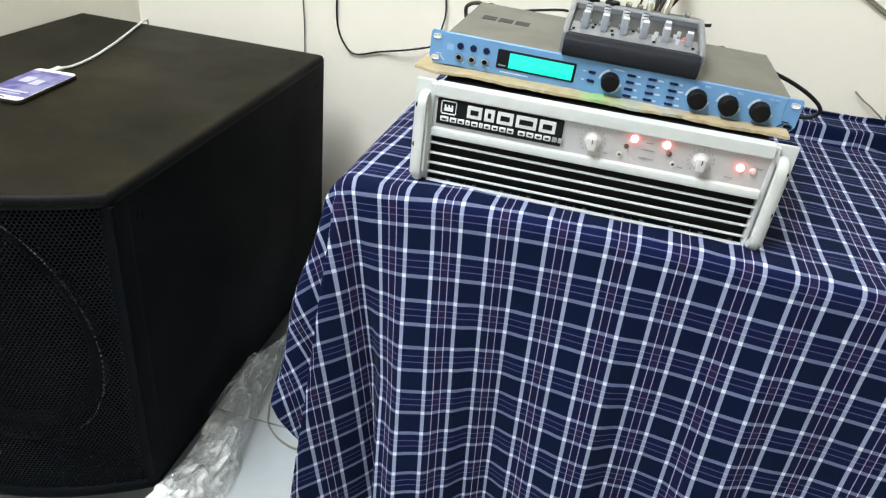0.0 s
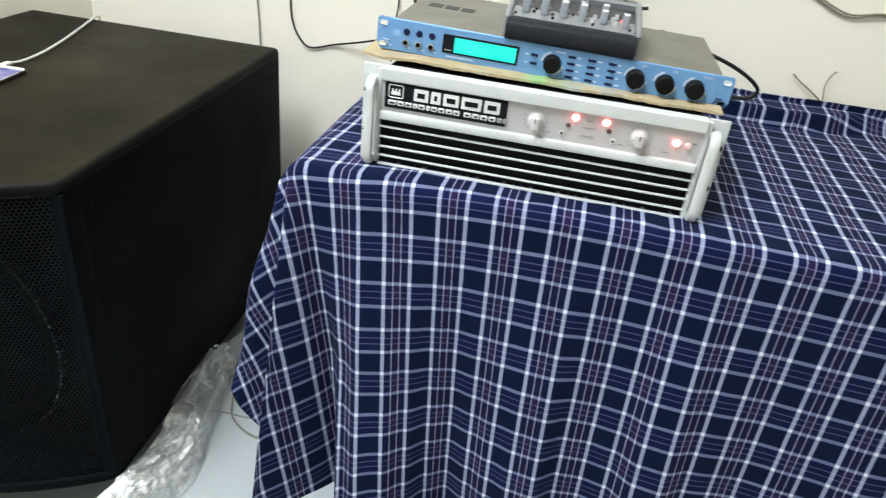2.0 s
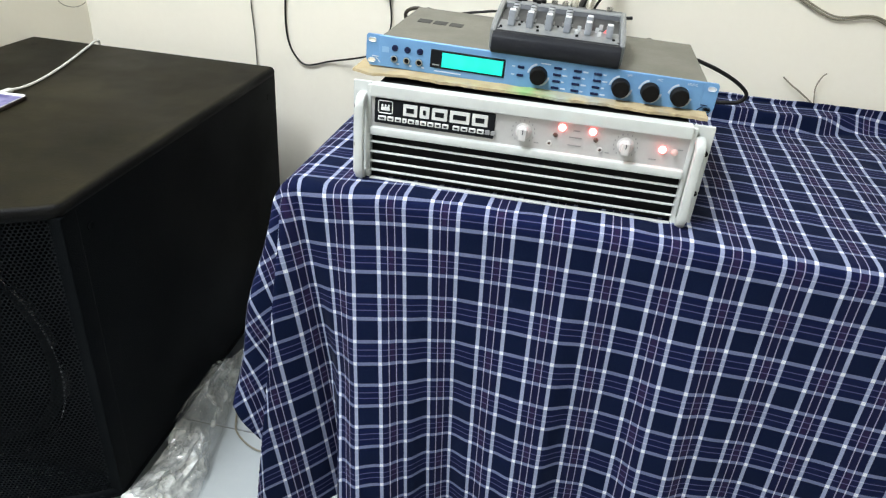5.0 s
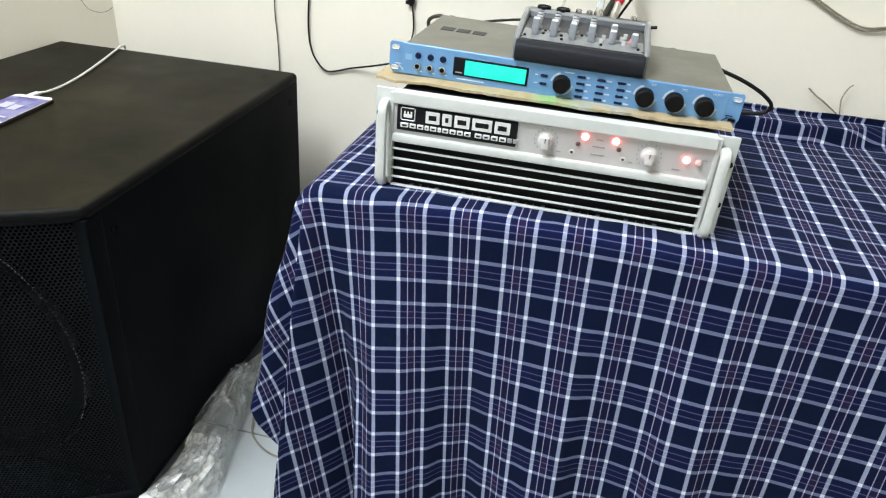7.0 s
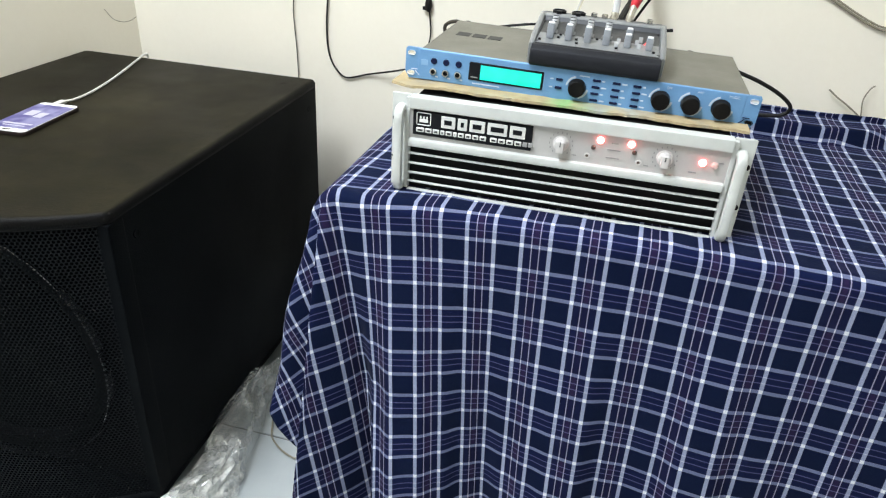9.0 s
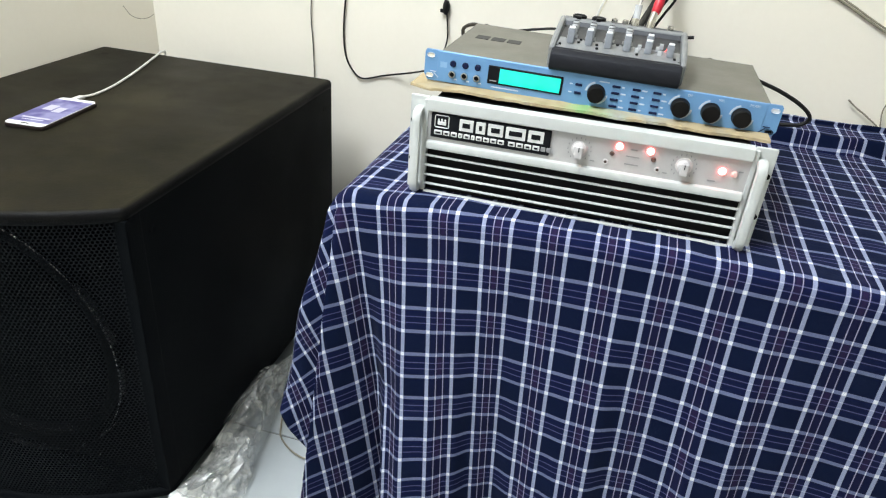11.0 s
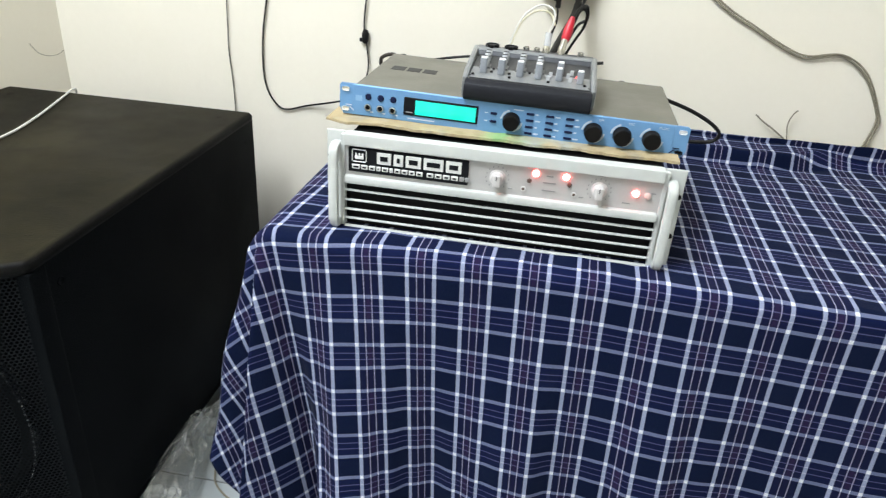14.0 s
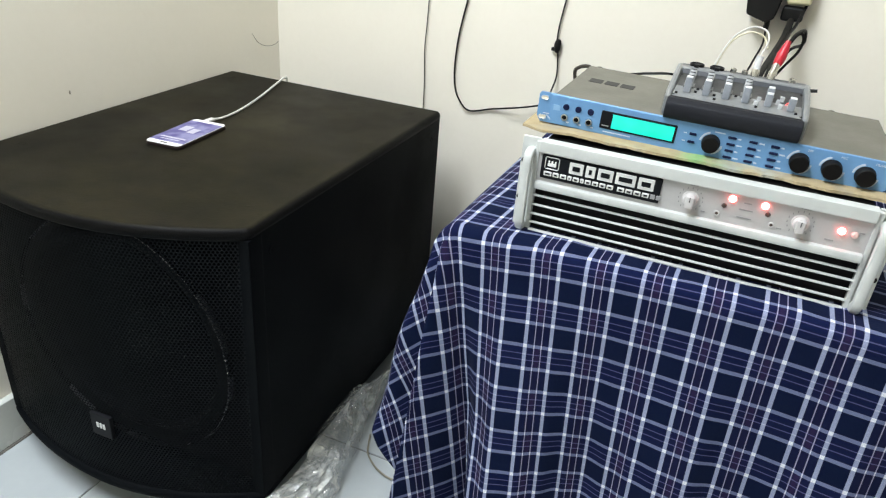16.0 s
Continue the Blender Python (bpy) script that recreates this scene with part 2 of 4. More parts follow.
def film_material(name, thick, gloss):
    """Crumpled clear packing film: clear where it lies single, milky where it lies in layers."""
    m, nt, p = material(name)
    co = nt.nodes.new("ShaderNodeTexCoord").outputs["Object"]
    p.inputs["Base Color"].default_value = (0.92, 0.93, 0.89, 1)
    p.inputs["Roughness"].default_value = 0.3
    layers = noise_fac(nt, co, 8, 3, 0.38, 0.62)
    f = noise_fac(nt, co, 30, 6, 0.42, 0.66)
    milky = math_node(nt, "ADD", math_node(nt, "MULTIPLY", math_node(nt, "MULTIPLY", f, layers), 0.55), math_node(nt, "ADD", math_node(nt, "MULTIPLY", layers, 0.22), thick))
    nt.links.new(milky, p.inputs["Alpha"])
    shine = nt.nodes.new("ShaderNodeBsdfGlossy")
    shine.inputs["Color"].default_value = (0.95, 0.97, 1.0, 1)
    shine.inputs["Roughness"].default_value = 0.07
    both = nt.nodes.new("ShaderNodeMixShader")
    both.inputs[0].default_value = gloss
    nt.links.new(p.outputs[0], both.inputs[1])
    nt.links.new(shine.outputs[0], both.inputs[2])
    nt.links.new(both.outputs[0], nt.nodes["Material Output"].inputs["Surface"])
    b = nt.nodes.new("ShaderNodeBump")
    b.inputs["Strength"].default_value, b.inputs["Distance"].default_value = 0.5, 0.004
    nt.links.new(noise_fac(nt, co, 70, 3, 0.3, 0.7), b.inputs["Height"])
    nt.links.new(b.outputs[0], p.inputs["Normal"])
    nt.links.new(b.outputs[0], shine.inputs["Normal"])
    return m


def board_material():
    """Old buff card with green and grey stains."""
    m, nt, p = material("stained_buff_card")
    co = nt.nodes.new("ShaderNodeTexCoord").outputs["Object"]
    c = mix_colour(nt, noise_fac(nt, co, 9), (0.47, 0.385, 0.235), (0.36, 0.285, 0.155))
    sep = nt.nodes.new("ShaderNodeSeparateXYZ")
    nt.links.new(co, sep.inputs[0])

    def patch(centre, half):
        d = math_node(nt, "ABSOLUTE", math_node(nt, "SUBTRACT", sep.outputs[0], centre))
        r = nt.nodes.new("ShaderNodeMapRange")
        r.inputs[1].default_value, r.inputs[2].default_value = half, half * 0.3
        nt.links.new(d, r.inputs[0])
        return math_node(nt, "MULTIPLY", r.outputs[0], noise_fac(nt, co, 30, 3, 0.3, 0.6))

    c = mix_colour(nt, patch(0.01, 0.06), c, (0.22, 0.42, 0.16))
    c = mix_colour(nt, patch(0.06, 0.06), c, (0.36, 0.38, 0.33))
    c = mix_colour(nt, math_node(nt, "MULTIPLY", noise_fac(nt, co, 70, 3, 0.45, 0.65), 0.3), c, (0.24, 0.17, 0.08))
    c = mix_colour(nt, math_node(nt, "MULTIPLY", noise_fac(nt, co, 16, 5, 0.5, 0.62), 0.45), c, (0.30, 0.29, 0.24))
    nt.links.new(c, p.inputs["Base Color"])
    p.inputs["Roughness"].default_value = 0.85
    return m


def dusty_lit_material():
    """The cabinet's black paint with brownish dust and wipe marks on faces that look up, lightened there to carry their
    overhead sheen.
    """
    m, nt, p = material("dusty_lit_black_paint")
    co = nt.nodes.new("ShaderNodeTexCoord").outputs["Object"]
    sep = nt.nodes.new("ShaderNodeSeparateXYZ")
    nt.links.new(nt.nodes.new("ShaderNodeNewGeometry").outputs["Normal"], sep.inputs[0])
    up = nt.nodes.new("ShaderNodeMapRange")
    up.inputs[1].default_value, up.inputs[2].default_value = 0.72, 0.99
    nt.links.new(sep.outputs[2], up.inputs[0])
    # mottled dust; its lighter brown also paints in the light on the top
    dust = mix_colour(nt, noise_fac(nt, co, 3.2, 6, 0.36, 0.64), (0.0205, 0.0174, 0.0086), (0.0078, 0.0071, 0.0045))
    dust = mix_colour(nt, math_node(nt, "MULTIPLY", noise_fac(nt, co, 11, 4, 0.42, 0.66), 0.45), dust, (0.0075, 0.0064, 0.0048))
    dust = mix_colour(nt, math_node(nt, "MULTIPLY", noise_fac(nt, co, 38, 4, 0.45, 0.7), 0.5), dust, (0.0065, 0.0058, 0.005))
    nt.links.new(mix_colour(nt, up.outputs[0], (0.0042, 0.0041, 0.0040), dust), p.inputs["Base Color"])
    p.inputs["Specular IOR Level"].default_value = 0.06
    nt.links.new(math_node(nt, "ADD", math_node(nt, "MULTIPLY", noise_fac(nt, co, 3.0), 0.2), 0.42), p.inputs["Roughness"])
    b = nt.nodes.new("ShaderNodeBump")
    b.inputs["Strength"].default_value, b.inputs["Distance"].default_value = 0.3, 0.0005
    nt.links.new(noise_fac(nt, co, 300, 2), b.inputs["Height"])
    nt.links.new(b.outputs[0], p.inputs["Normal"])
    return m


DUSTY_LIT = dusty_lit_material()
PLAID, GRILLE, CARD = plaid(), grille_material(), board_material()
FILM, FILM_WAD = film_material("clear_packing_film", 0.06, 0.11), film_material("layered_packing_film", 0.95, 0.05)


# ---- mesh helpers ----
def box(x0, x1, y0, y1, z0, z1, bevel=0.0, segments=2, bm=None):
    own = bm is None
    b = bmesh.new()
    bmesh.ops.create_cube(b, size=1.0, matrix=Matrix.Translation(((x0 + x1) / 2, (y0 + y1) / 2, (z0 + z1) / 2)) @ Matrix.Diagonal((x1 - x0, y1 - y0, z1 - z0, 1)))
    if bevel:
        bmesh.ops.bevel(b, geom=b.edges[:], offset=bevel, segments=segments, profile=0.5, affect="EDGES")
    if own:
        return b
    me = bpy.data.meshes.new("tmp")
    b.to_mesh(me)
    bm.from_mesh(me)
    b.free()
    bpy.data.meshes.remove(me)
    return bm


def lathe(profile, n=24, axis="Z", at=(0, 0, 0), bm=None):
    """A turned form from (radius, height) pairs."""
    b = bm or bmesh.new()
    rot = {"Z": Matrix.Identity(4), "Y": Matrix.Rotation(radians(90), 4, "X"), "X": Matrix.Rotation(radians(90), 4, "Y")}[axis]
    m = Matrix.Translation(at) @ rot
    rings = []
    for r, h in profile:
        if r < 1e-6:
            rings.append([b.verts.new(m @ Vector((0, 0, h)))])
        else:
            rings.append([b.verts.new(m @ Vector((r * math.cos(2 * math.pi * i / n), r * math.sin(2 * math.pi * i / n), h))) for i in range(n)])
    for p, q in zip(rings, rings[1:]):
        for i in range(n):
            j = (i + 1) % n
            if len(p) == 1 and len(q) == 1:
                continue
            if len(p) == 1:
                b.faces.new((p[0], q[j], q[i]))
            elif len(q) == 1:
                b.faces.new((p[i], p[j], q[0]))
            else:
                b.faces.new((p[i], p[j], q[j], q[i]))
    return b


def prism(outline, z0, z1, bevel=0.0, segments=2):
    """An upright solid over an outline of (x, y) points."""
    b = bmesh.new()
    lo = [b.verts.new((x, y, z0)) for x, y in outline]
    hi = [b.verts.new((x, y, z1)) for x, y in outline]
    n = len(outline)
    b.faces.new(list(reversed(lo)))
    b.faces.new(hi)
    for i in range(n):
        b.faces.new((lo[i], lo[(i + 1) % n], hi[(i + 1) % n], hi[i]))
    bmesh.ops.recalc_face_normals(b, faces=b.faces[:])
    if bevel:
        sharp = [e for e in b.edges if len(e.link_faces) == 2 and e.calc_face_angle() > 0.6]
        bmesh.ops.bevel(b, geom=sharp, offset=bevel, segments=segments, profile=0.5, affect="EDGES")
    return b


def side_profile(bm_x0, bm_x1, pts, bevel=0.0015):
    """A solid swept along x from a side outline of (y, z)."""
    b = prism([(y, z) for y, z in pts], bm_x0, bm_x1, bevel, 2)
    for v in b.verts:
        y, z, x = v.co
        v.co = (x, y, z)
    return b


def smooth_path(points, steps=10):
    pts = [Vector(p) for p in points]
    pts = [2 * pts[0] - pts[1], *pts, 2 * pts[-1] - pts[-2]]
    out = []
    for a, b, c, d in zip(pts, pts[1:], pts[2:], pts[3:]):
        for i in range(steps):
            t = i / steps
            out.append(0.5 * (2 * b + (c - a) * t + (2 * a - 5 * b + 4 * c - d) * t * t + (3 * b - a - 3 * c + d) * t ** 3))
    return out + [pts[-2]]


def tube(points, radius, n=8, steps=10, bm=None):
    """A round cord along a smooth line through the points."""
    b = bm or bmesh.new()
    line = smooth_path(points, steps)
    up, rings = Vector((0.13, 0.2, 0.97)), []
    for i, p in enumerate(line):
        d = (line[min(i + 1, len(line) - 1)] - line[max(i - 1, 0)]).normalized()
        s = d.cross(up).normalized()
        up = s.cross(d).normalized()
        rings.append([b.verts.new(p + radius * (math.cos(2 * math.pi * k / n) * s + math.sin(2 * math.pi * k / n) * up)) for k in range(n)])
    for p, q in zip(rings, rings[1:]):
        for k in range(n):
            b.faces.new((p[k], p[(k + 1) % n], q[(k + 1) % n], q[k]))
    b.faces.new(list(reversed(rings[0])))
    b.faces.new(rings[-1])
    return b


def mesh_object(name, bm, mat, shade=True, angle=35):
    me = bpy.data.meshes.new(name)
    bmesh.ops.recalc_face_normals(bm, faces=bm.faces[:])
    if shade:
        for f in bm.faces:
            f.smooth = True
        for e in bm.edges:
            if len(e.link_faces) == 2 and e.calc_face_angle() > radians(angle):
                e.smooth = False
    bm.to_mesh(me)
    bm.free()
    me.materials.append(mat)
    ob = new(name, me)
    if shade and len(me.vertices) < 400:
        w = ob.modifiers.new("flat_faces", "WEIGHTED_NORMAL")
        w.keep_sharp = True
    return ob


def part(name, bm, mat, parent, label="", angle=35):
    ob = mesh_object(name, bm, mat, True, angle)
    ob.parent = parent
    if label:
        ob["label"] = label
    return ob


def thing(name, m, label, category, group="", kind=""):
    ob = new(name)
    ob.empty_display_size = 0.05
    ob.matrix_world = m
    return tagged(ob, label, category, group, kind)


def whole(name, bm, mat, label, category, group="", kind="", angle=35):
    return tagged(mesh_object(name, bm, mat, True, angle), label, category, group, kind)


# ---- the room ----
LEFT, RIGHT, FRONT, HIGH = -1.155, 2.3, -3.2, 2.7
BACK_AT_CORNER, BACK_SLOPE = 0.68, -0.0602


def back_y(x):
    return BACK_AT_CORNER + BACK_SLOPE * (x - LEFT)


def build_room():
    floor = whole("floor", box(LEFT - 0.15, RIGHT + 0.15, FRONT - 0.15, 0.9, -0.12, -0.003), GROUT, "pale glazed tile floor with thin grey joints", "floor", kind="structure")
    ceiling = whole("ceiling", box(LEFT - 0.15, RIGHT + 0.15, FRONT - 0.15, 0.9, HIGH, HIGH + 0.12), CEILING, "plain white painted ceiling", "ceiling", kind="structure")
    whole("wall_west", box(LEFT - 0.12, LEFT, FRONT, 0.9, 0, HIGH), WALL, "cream painted plaster wall with small marks", "wall", kind="structure")
    whole("wall_east", box(RIGHT, RIGHT + 0.12, FRONT, 0.9, 0, HIGH), WALL, "cream painted plaster wall", "wall", kind="structure")
    whole("wall_south", box(LEFT - 0.12, RIGHT + 0.12, FRONT - 0.12, FRONT, 0, HIGH), WALL, "cream painted plaster wall", "wall", kind="structure")
    y0, y1 = back_y(LEFT), back_y(RIGHT)
    whole("wall_north", prism([(LEFT, y0), (RIGHT, y1), (RIGHT, y1 + 0.12), (LEFT, y0 + 0.12)], 0, HIGH), WALL, "cream painted plaster wall with cables hanging on it", "wall", kind="structure")
    return floor


FLOOR = build_room()

# ---- the loudspeaker ----
SP = thing("subwoofer", pose(-0.8545, 0.0, 0.0, 0, 0, 1.2), "large black textured subwoofer loudspeaker with curved perforated grille", "loudspeaker")
SW, SB, SF, SA, SZ0, SZ1 = 0.289, 0.484, -0.222, -0.318, 0.072, 0.617  # half width, back, front corner, front apex, bottom, top
SFL = -0.252  # the front corner beside the wall


def bow(x, half, edge, apex):
    return apex + (edge - apex) * (x / half) ** 2


def build_speaker():
    half = SW
    # the shell: top, bottom and sides round a bowed mouth
    xs = [half * (1 - i / 12) for i in range(25)]
    outline = [(-half, SB), (half, SB)] + [(x, bow(x, half, SF if x > 0 else SFL, SA)) for x in xs]
    for z0, z1, name in ((SZ1 - 0.022, SZ1, "top_panel"), (SZ0, SZ0 + 0.022, "bottom_panel")):
        part(name, prism(outline, z0, z1, 0.0108, 6), DUSTY_LIT if z1 > 0.5 else CABINET, SP)
    for s, name in ((-1, "side_panel"), (1, "side_panel")):
        a, b = sorted((s * (half - 0.0015), s * (half - 0.024)))
        part(name, box(a, b, (SF if s > 0 else SFL) + 0.004, SB - 0.002, SZ0 + 0.015, SZ1 - 0.012, 0.004, 2), CABINET, SP)
    part("back_panel", box(-half + 0.02, half - 0.02, SB - 0.024, SB - 0.003, SZ0 + 0.02, SZ1 - 0.02), CABINET, SP)
    # baffle and woofer behind the grille
    part("baffle", box(-half + 0.024, half - 0.024, SF + 0.02, SF + 0.04, SZ0 + 0.022, SZ1 - 0.022), CONE, SP)
    cz = 0.330
    w = lathe([(0.0, -0.085), (0.05, -0.08), (0.075, -0.06), (0.185, -0.005), (0.2, 0.008), (0.216, -0.002)], 64, "Y", (0, SF + 0.016, cz))
    woofer = part("woofer", w, CONE, SP)
    part("rim", lathe([(0.2275, 0.004), (0.2283, 0.0105), (0.2300, 0.0095), (0.2312, 0.0)], 96, "Y", (0, SF + 0.008, cz)), RIM, woofer, "bright metal woofer rim")
    # grille
    b = bmesh.new()
    uvl = b.loops.layers.uv.new("sheet")
    cols, rows = 40, 8
    g = half - 0.018
    grid, run = [], 0.0
    prev = None
    for i in range(cols + 1):
        x = -g + 2 * g * i / cols
        y = bow(x, half, SF if x > 0 else SFL, SA) + 0.008
        if prev:
            run += math.hypot(x - prev[0], y - prev[1])
        prev = (x, y)
        grid.append([(b.verts.new((x, y, SZ0 + 0.02 + (SZ1 - SZ0 - 0.04) * j / rows)), run, SZ0 + (SZ1 - SZ0) * j / rows) for j in range(rows + 1)])
    for i in range(cols):
        for j in range(rows):
            q = (grid[i][j], grid[i + 1][j], grid[i + 1][j + 1], grid[i][j + 1])
            f = b.faces.new([v[0] for v in q])
            for loop, v in zip(f.loops, q):
                loop[uvl].uv = (v[1], v[2])
    grille = part("grille", b, GRILLE, SP, "perforated black steel grille")
    for s in (-1, 1):
        x = s * (half - 0.016)
        f = SF if s > 0 else SFL
        part("grille_frame", box(x - 0.009, x + 0.0155, f - 0.004, f + 0.03, SZ0 + 0.018, SZ1 - 0.018, 0.0038), CABINET, SP)
    # badge with a plain pale mark
    bx = 0.029
    by = bow(bx, half, SF, SA)
    badge = part("badge", box(bx - 0.022, bx + 0.022, by + 0.002, by + 0.010, 0.194, 0.241, 0.002), BADGE, SP, "small black badge with a pale mark")
    for k, dx in enumerate((-0.0068, 0.0, 0.0068)):
        part("badge_mark", box(bx + dx - 0.0026, bx + dx + 0.0026, by + 0.0012, by + 0.004, 0.2125, 0.2235, 0.0006), LETTER, badge)
    # corner screws of the top and feet
    for x, y in ((half - 0.05, SB - 0.06), (half - 0.05, SF + 0.07), (-half + 0.05, SB - 0.06), (-half + 0.05, SF + 0.07)):
        part("recessed_screw", lathe([(0.0, -0.0002), (0.0042, -0.0001), (0.0052, 0.0003), (0.0060, 0.0002), (0.0072, -0.001)], 16, "Z", (x, y, SZ1 + 0.0001)), DUSTY_LIT, SP)
        part("foot", lathe([(0.0, 0.0), (0.026, 0.0), (0.03, 0.006), (0.03, SZ0 + 0.002), (0.0, SZ0 + 0.002)], 20, "Z", (x * 0.85, y * 0.85, 0)), BLACK, SP)
    for y, z in ((SB - 0.045, SZ1 - 0.055), (SF + 0.05, SZ1 - 0.055)):
        part("side_screw", lathe([(0.0, 0.0), (0.004, 0.0), (0.006, 0.0006), (0.007, -0.001)], 14, "X", (half - 0.0012, y, z)), CABINET, SP)


build_speaker()

# ---- table and cloth ----
TOP = 0.62
TX0, TX1, TY0, TY1 = -0.314, 1.25, -0.042, 0.52


def build_table():
    t = thing("table", pose(0, 0, 0), "plain wooden table hidden under a plaid cloth", "table")
    part("tabletop", box(TX0, TX1, TY0, TY1, TOP - 0.03, TOP - 0.004, 0.004), WOOD, t)
    for x in (TX0 + 0.06, TX1 - 0.06):
        for y in (TY0 + 0.06, TY1 - 0.06):
            part("leg", box(x - 0.022, x + 0.022, y - 0.022, y + 0.022, 0, TOP - 0.031, 0.003), WOOD, t)


def ease(t):
    t = max(0.0, min(1.0, t))
    return t * t * (3 - 2 * t)


def knots(table, v):
    """Value between (key, value) pairs."""
    for (a, p), (b, q) in zip(table, table[1:]):
        if v <= b:
            return p + (q - p) * max(0.0, (v - a) / (b - a))
    return table[-1][1]


def glide(table, v):
    """Value between (key, value) pairs, eased at the keys."""
    for (a, p), (b, q) in zip(table, table[1:]):
        if v <= b:
            return p + (q - p) * ease((v - a) / (b - a))
    return table[-1][1]


LEAN_OUT = [(0, -0.045), (5, 0.035), (10, 0.105), (15, 0.165), (18, 0.175), (27, 0.06), (40, 0.13), (44, 0.14), (49, 0.10), (70, 0.0), (90, 0.0)]
LEAN_SIDE = [(0, -0.14), (5, -0.080), (10, -0.020), (15, 0.040), (18, 0.050), (27, 0.0), (40, 0.14), (44, 0.185), (49, 0.205), (70, 0.08), (90, 0.05)]
# along the front: how far the hanging cloth swings out, and sideways, for each metre of drop
SWING_OUT = [(-0.316, -0.05), (-0.300, -0.058), (-0.266, 0.03), (-0.227, 0.130), (-0.188, 0.119), (-0.149, 0.072), (-0.110, 0.013), (-0.071, -0.019), (-0.032, 0.016), (0.007, 0.052), (0.046, 0.084), (0.085, 0.095), (0.124, 0.035), (0.163, 0.024), (0.202, 0.038), (0.241, 0.096), (0.280, 0.104), (0.319, 0.055), (0.397, 0.022), (0.475, 0.039), (0.56, 0.07), (0.66, 0.03), (0.78, 0.08), (0.9, 0.03), (1.3, 0.06)]
SWING_SIDE = [(-0.316, 0.140), (-0.305, 0.122), (-0.266, 0.083), (-0.227, 0.073), (-0.188, 0.075), (-0.149, 0.068), (-0.110, 0.056), (-0.071, 0.046), (0.007, 0.037), (0.085, 0.030), (0.163, 0.024), (0.319, 0.022), (0.475, 0.015), (1.3, 0.0)]
# the weave is drawn out of square: where one weft line runs, and how the warp leans on the table
WEFT = [(-0.62, -0.036), (-0.344, -0.029), (-0.303, -0.0245), (-0.265, -0.021), (-0.226, -0.0165), (-0.187, -0.0105), (-0.148, -0.0065), (-0.11, -0.0035), (-0.07, -0.001), (-0.03, 0.0005), (0.045, 0.003), (0.12, 0.002), (0.28, -0.003), (0.36, -0.0045), (0.44, -0.0075), (0.52, -0.009), (1.3, -0.02)]
WARP = [(-0.30, 0.07), (-0.20, 0.05), (0.28, 0.012), (0.50, 0.03), (1.3, 0.05)]


def cloth_point(a, b):
    """Where the sheet's point (a, b) lies: a along the front, b in from the front edge."""
    s, h = a - TX0, -b
    wr = 0.0016 * noise.noise(Vector((a * 9, b * 9, 0.3))) + 0.0007 * noise.noise(Vector((a * 30, b * 30, 1.7)))
    if h <= 0 and s >= 0:
        depth = TY0 + b
        # near the wall the sheet climbs over a batten
        size = ease((a - 0.10) / 0.2)
        soft = ease((a - 0.46) / 0.24)
        foot, run, rise = 0.487 + 0.045 * soft + 0.004 * math.sin(a * 23), 0.010 + 0.044 * soft, (0.033 - 0.006 * soft + 0.003 * math.sin(a * 11)) * size
        length = run + (math.hypot(run, rise) - run) * size
        q = max(0.0, min(1.0, (depth - foot) / length))
        depth -= q * (length - run)
        ridge = rise * ((1 - soft) * (0.4 * q + 0.6 * ease(q)) + soft * ease(q))
        low = 0.003 * math.exp(-((depth - 0.40 + 0.03 * math.sin(a * 5)) / 0.03) ** 2) * ease((a - 0.45) / 0.2)
        limit = back_y(a) - 0.014
        climb = max(0.0, depth - limit)
        return Vector((a, min(depth, limit), TOP + 0.001 + 2.0 * abs(wr) + ridge + low + 0.5 * climb))
    edge = 0.016
    if s >= 0:
        bend = min(h / edge, math.pi / 2)
        drop = edge * (1 - math.cos(bend)) + max(0.0, h - edge * math.pi / 2)
        k = 0.07 * ease(s / 0.03)
        y = TY0 - edge * math.sin(bend) - glide(SWING_OUT, a) * (math.sqrt((h - k) ** 2 + 0.0009) + h - k - math.sqrt(k * k + 0.0009) + k) / 2 - wr
        y -= 0.26 * max(0.0, h - 0.34) * math.exp(-((a + 0.280) / 0.038) ** 2)
        z = TOP + 0.001 - drop
        over = 0.006 - z
        if over > 0:
            z, y = 0.006 + 0.004 * abs(noise.noise(Vector((a * 20, b * 20, 3)))), y - 0.8 * over
        return Vector((a + knots(SWING_SIDE, a) * h, y, z))
    if h <= 0:
        bend = min(-s / edge, math.pi / 2)
        drop = edge * (1 - math.cos(bend)) + max(0.0, -s - edge * math.pi / 2)
        return Vector((TX0 - edge * math.sin(bend) + 0.05 * s, TY0 + b, TOP + 0.001 - drop))
    r, phi = math.hypot(s, h), math.degrees(math.atan2(-s, h))
    out, side = knots(LEAN_OUT, phi), knots(LEAN_SIDE, phi)
    down = math.sqrt(max(0.05, 1 - out * out - side * side))
    bend = min(r / edge, math.pi / 2)
    drop = edge * (1 - math.cos(bend)) + max(0.0, r - edge * math.pi / 2)
    turn = ease(phi / 90)
    base = Vector((TX0 - turn * edge * math.sin(bend), TY0 - (1 - turn) * edge * math.sin(bend), TOP + 0.001))
    base.x -= 0.012 * ease(phi / 24) * ease((90 - phi) / 30) * ease(r / 0.05)
    wob = 0.004 * math.sin(r * 22) * ease(r / 0.2)
    return base + Vector((-side * r, -out * r, -down * drop)) + Vector((wob, wob, 0)) * ease((phi - 14) / 20)


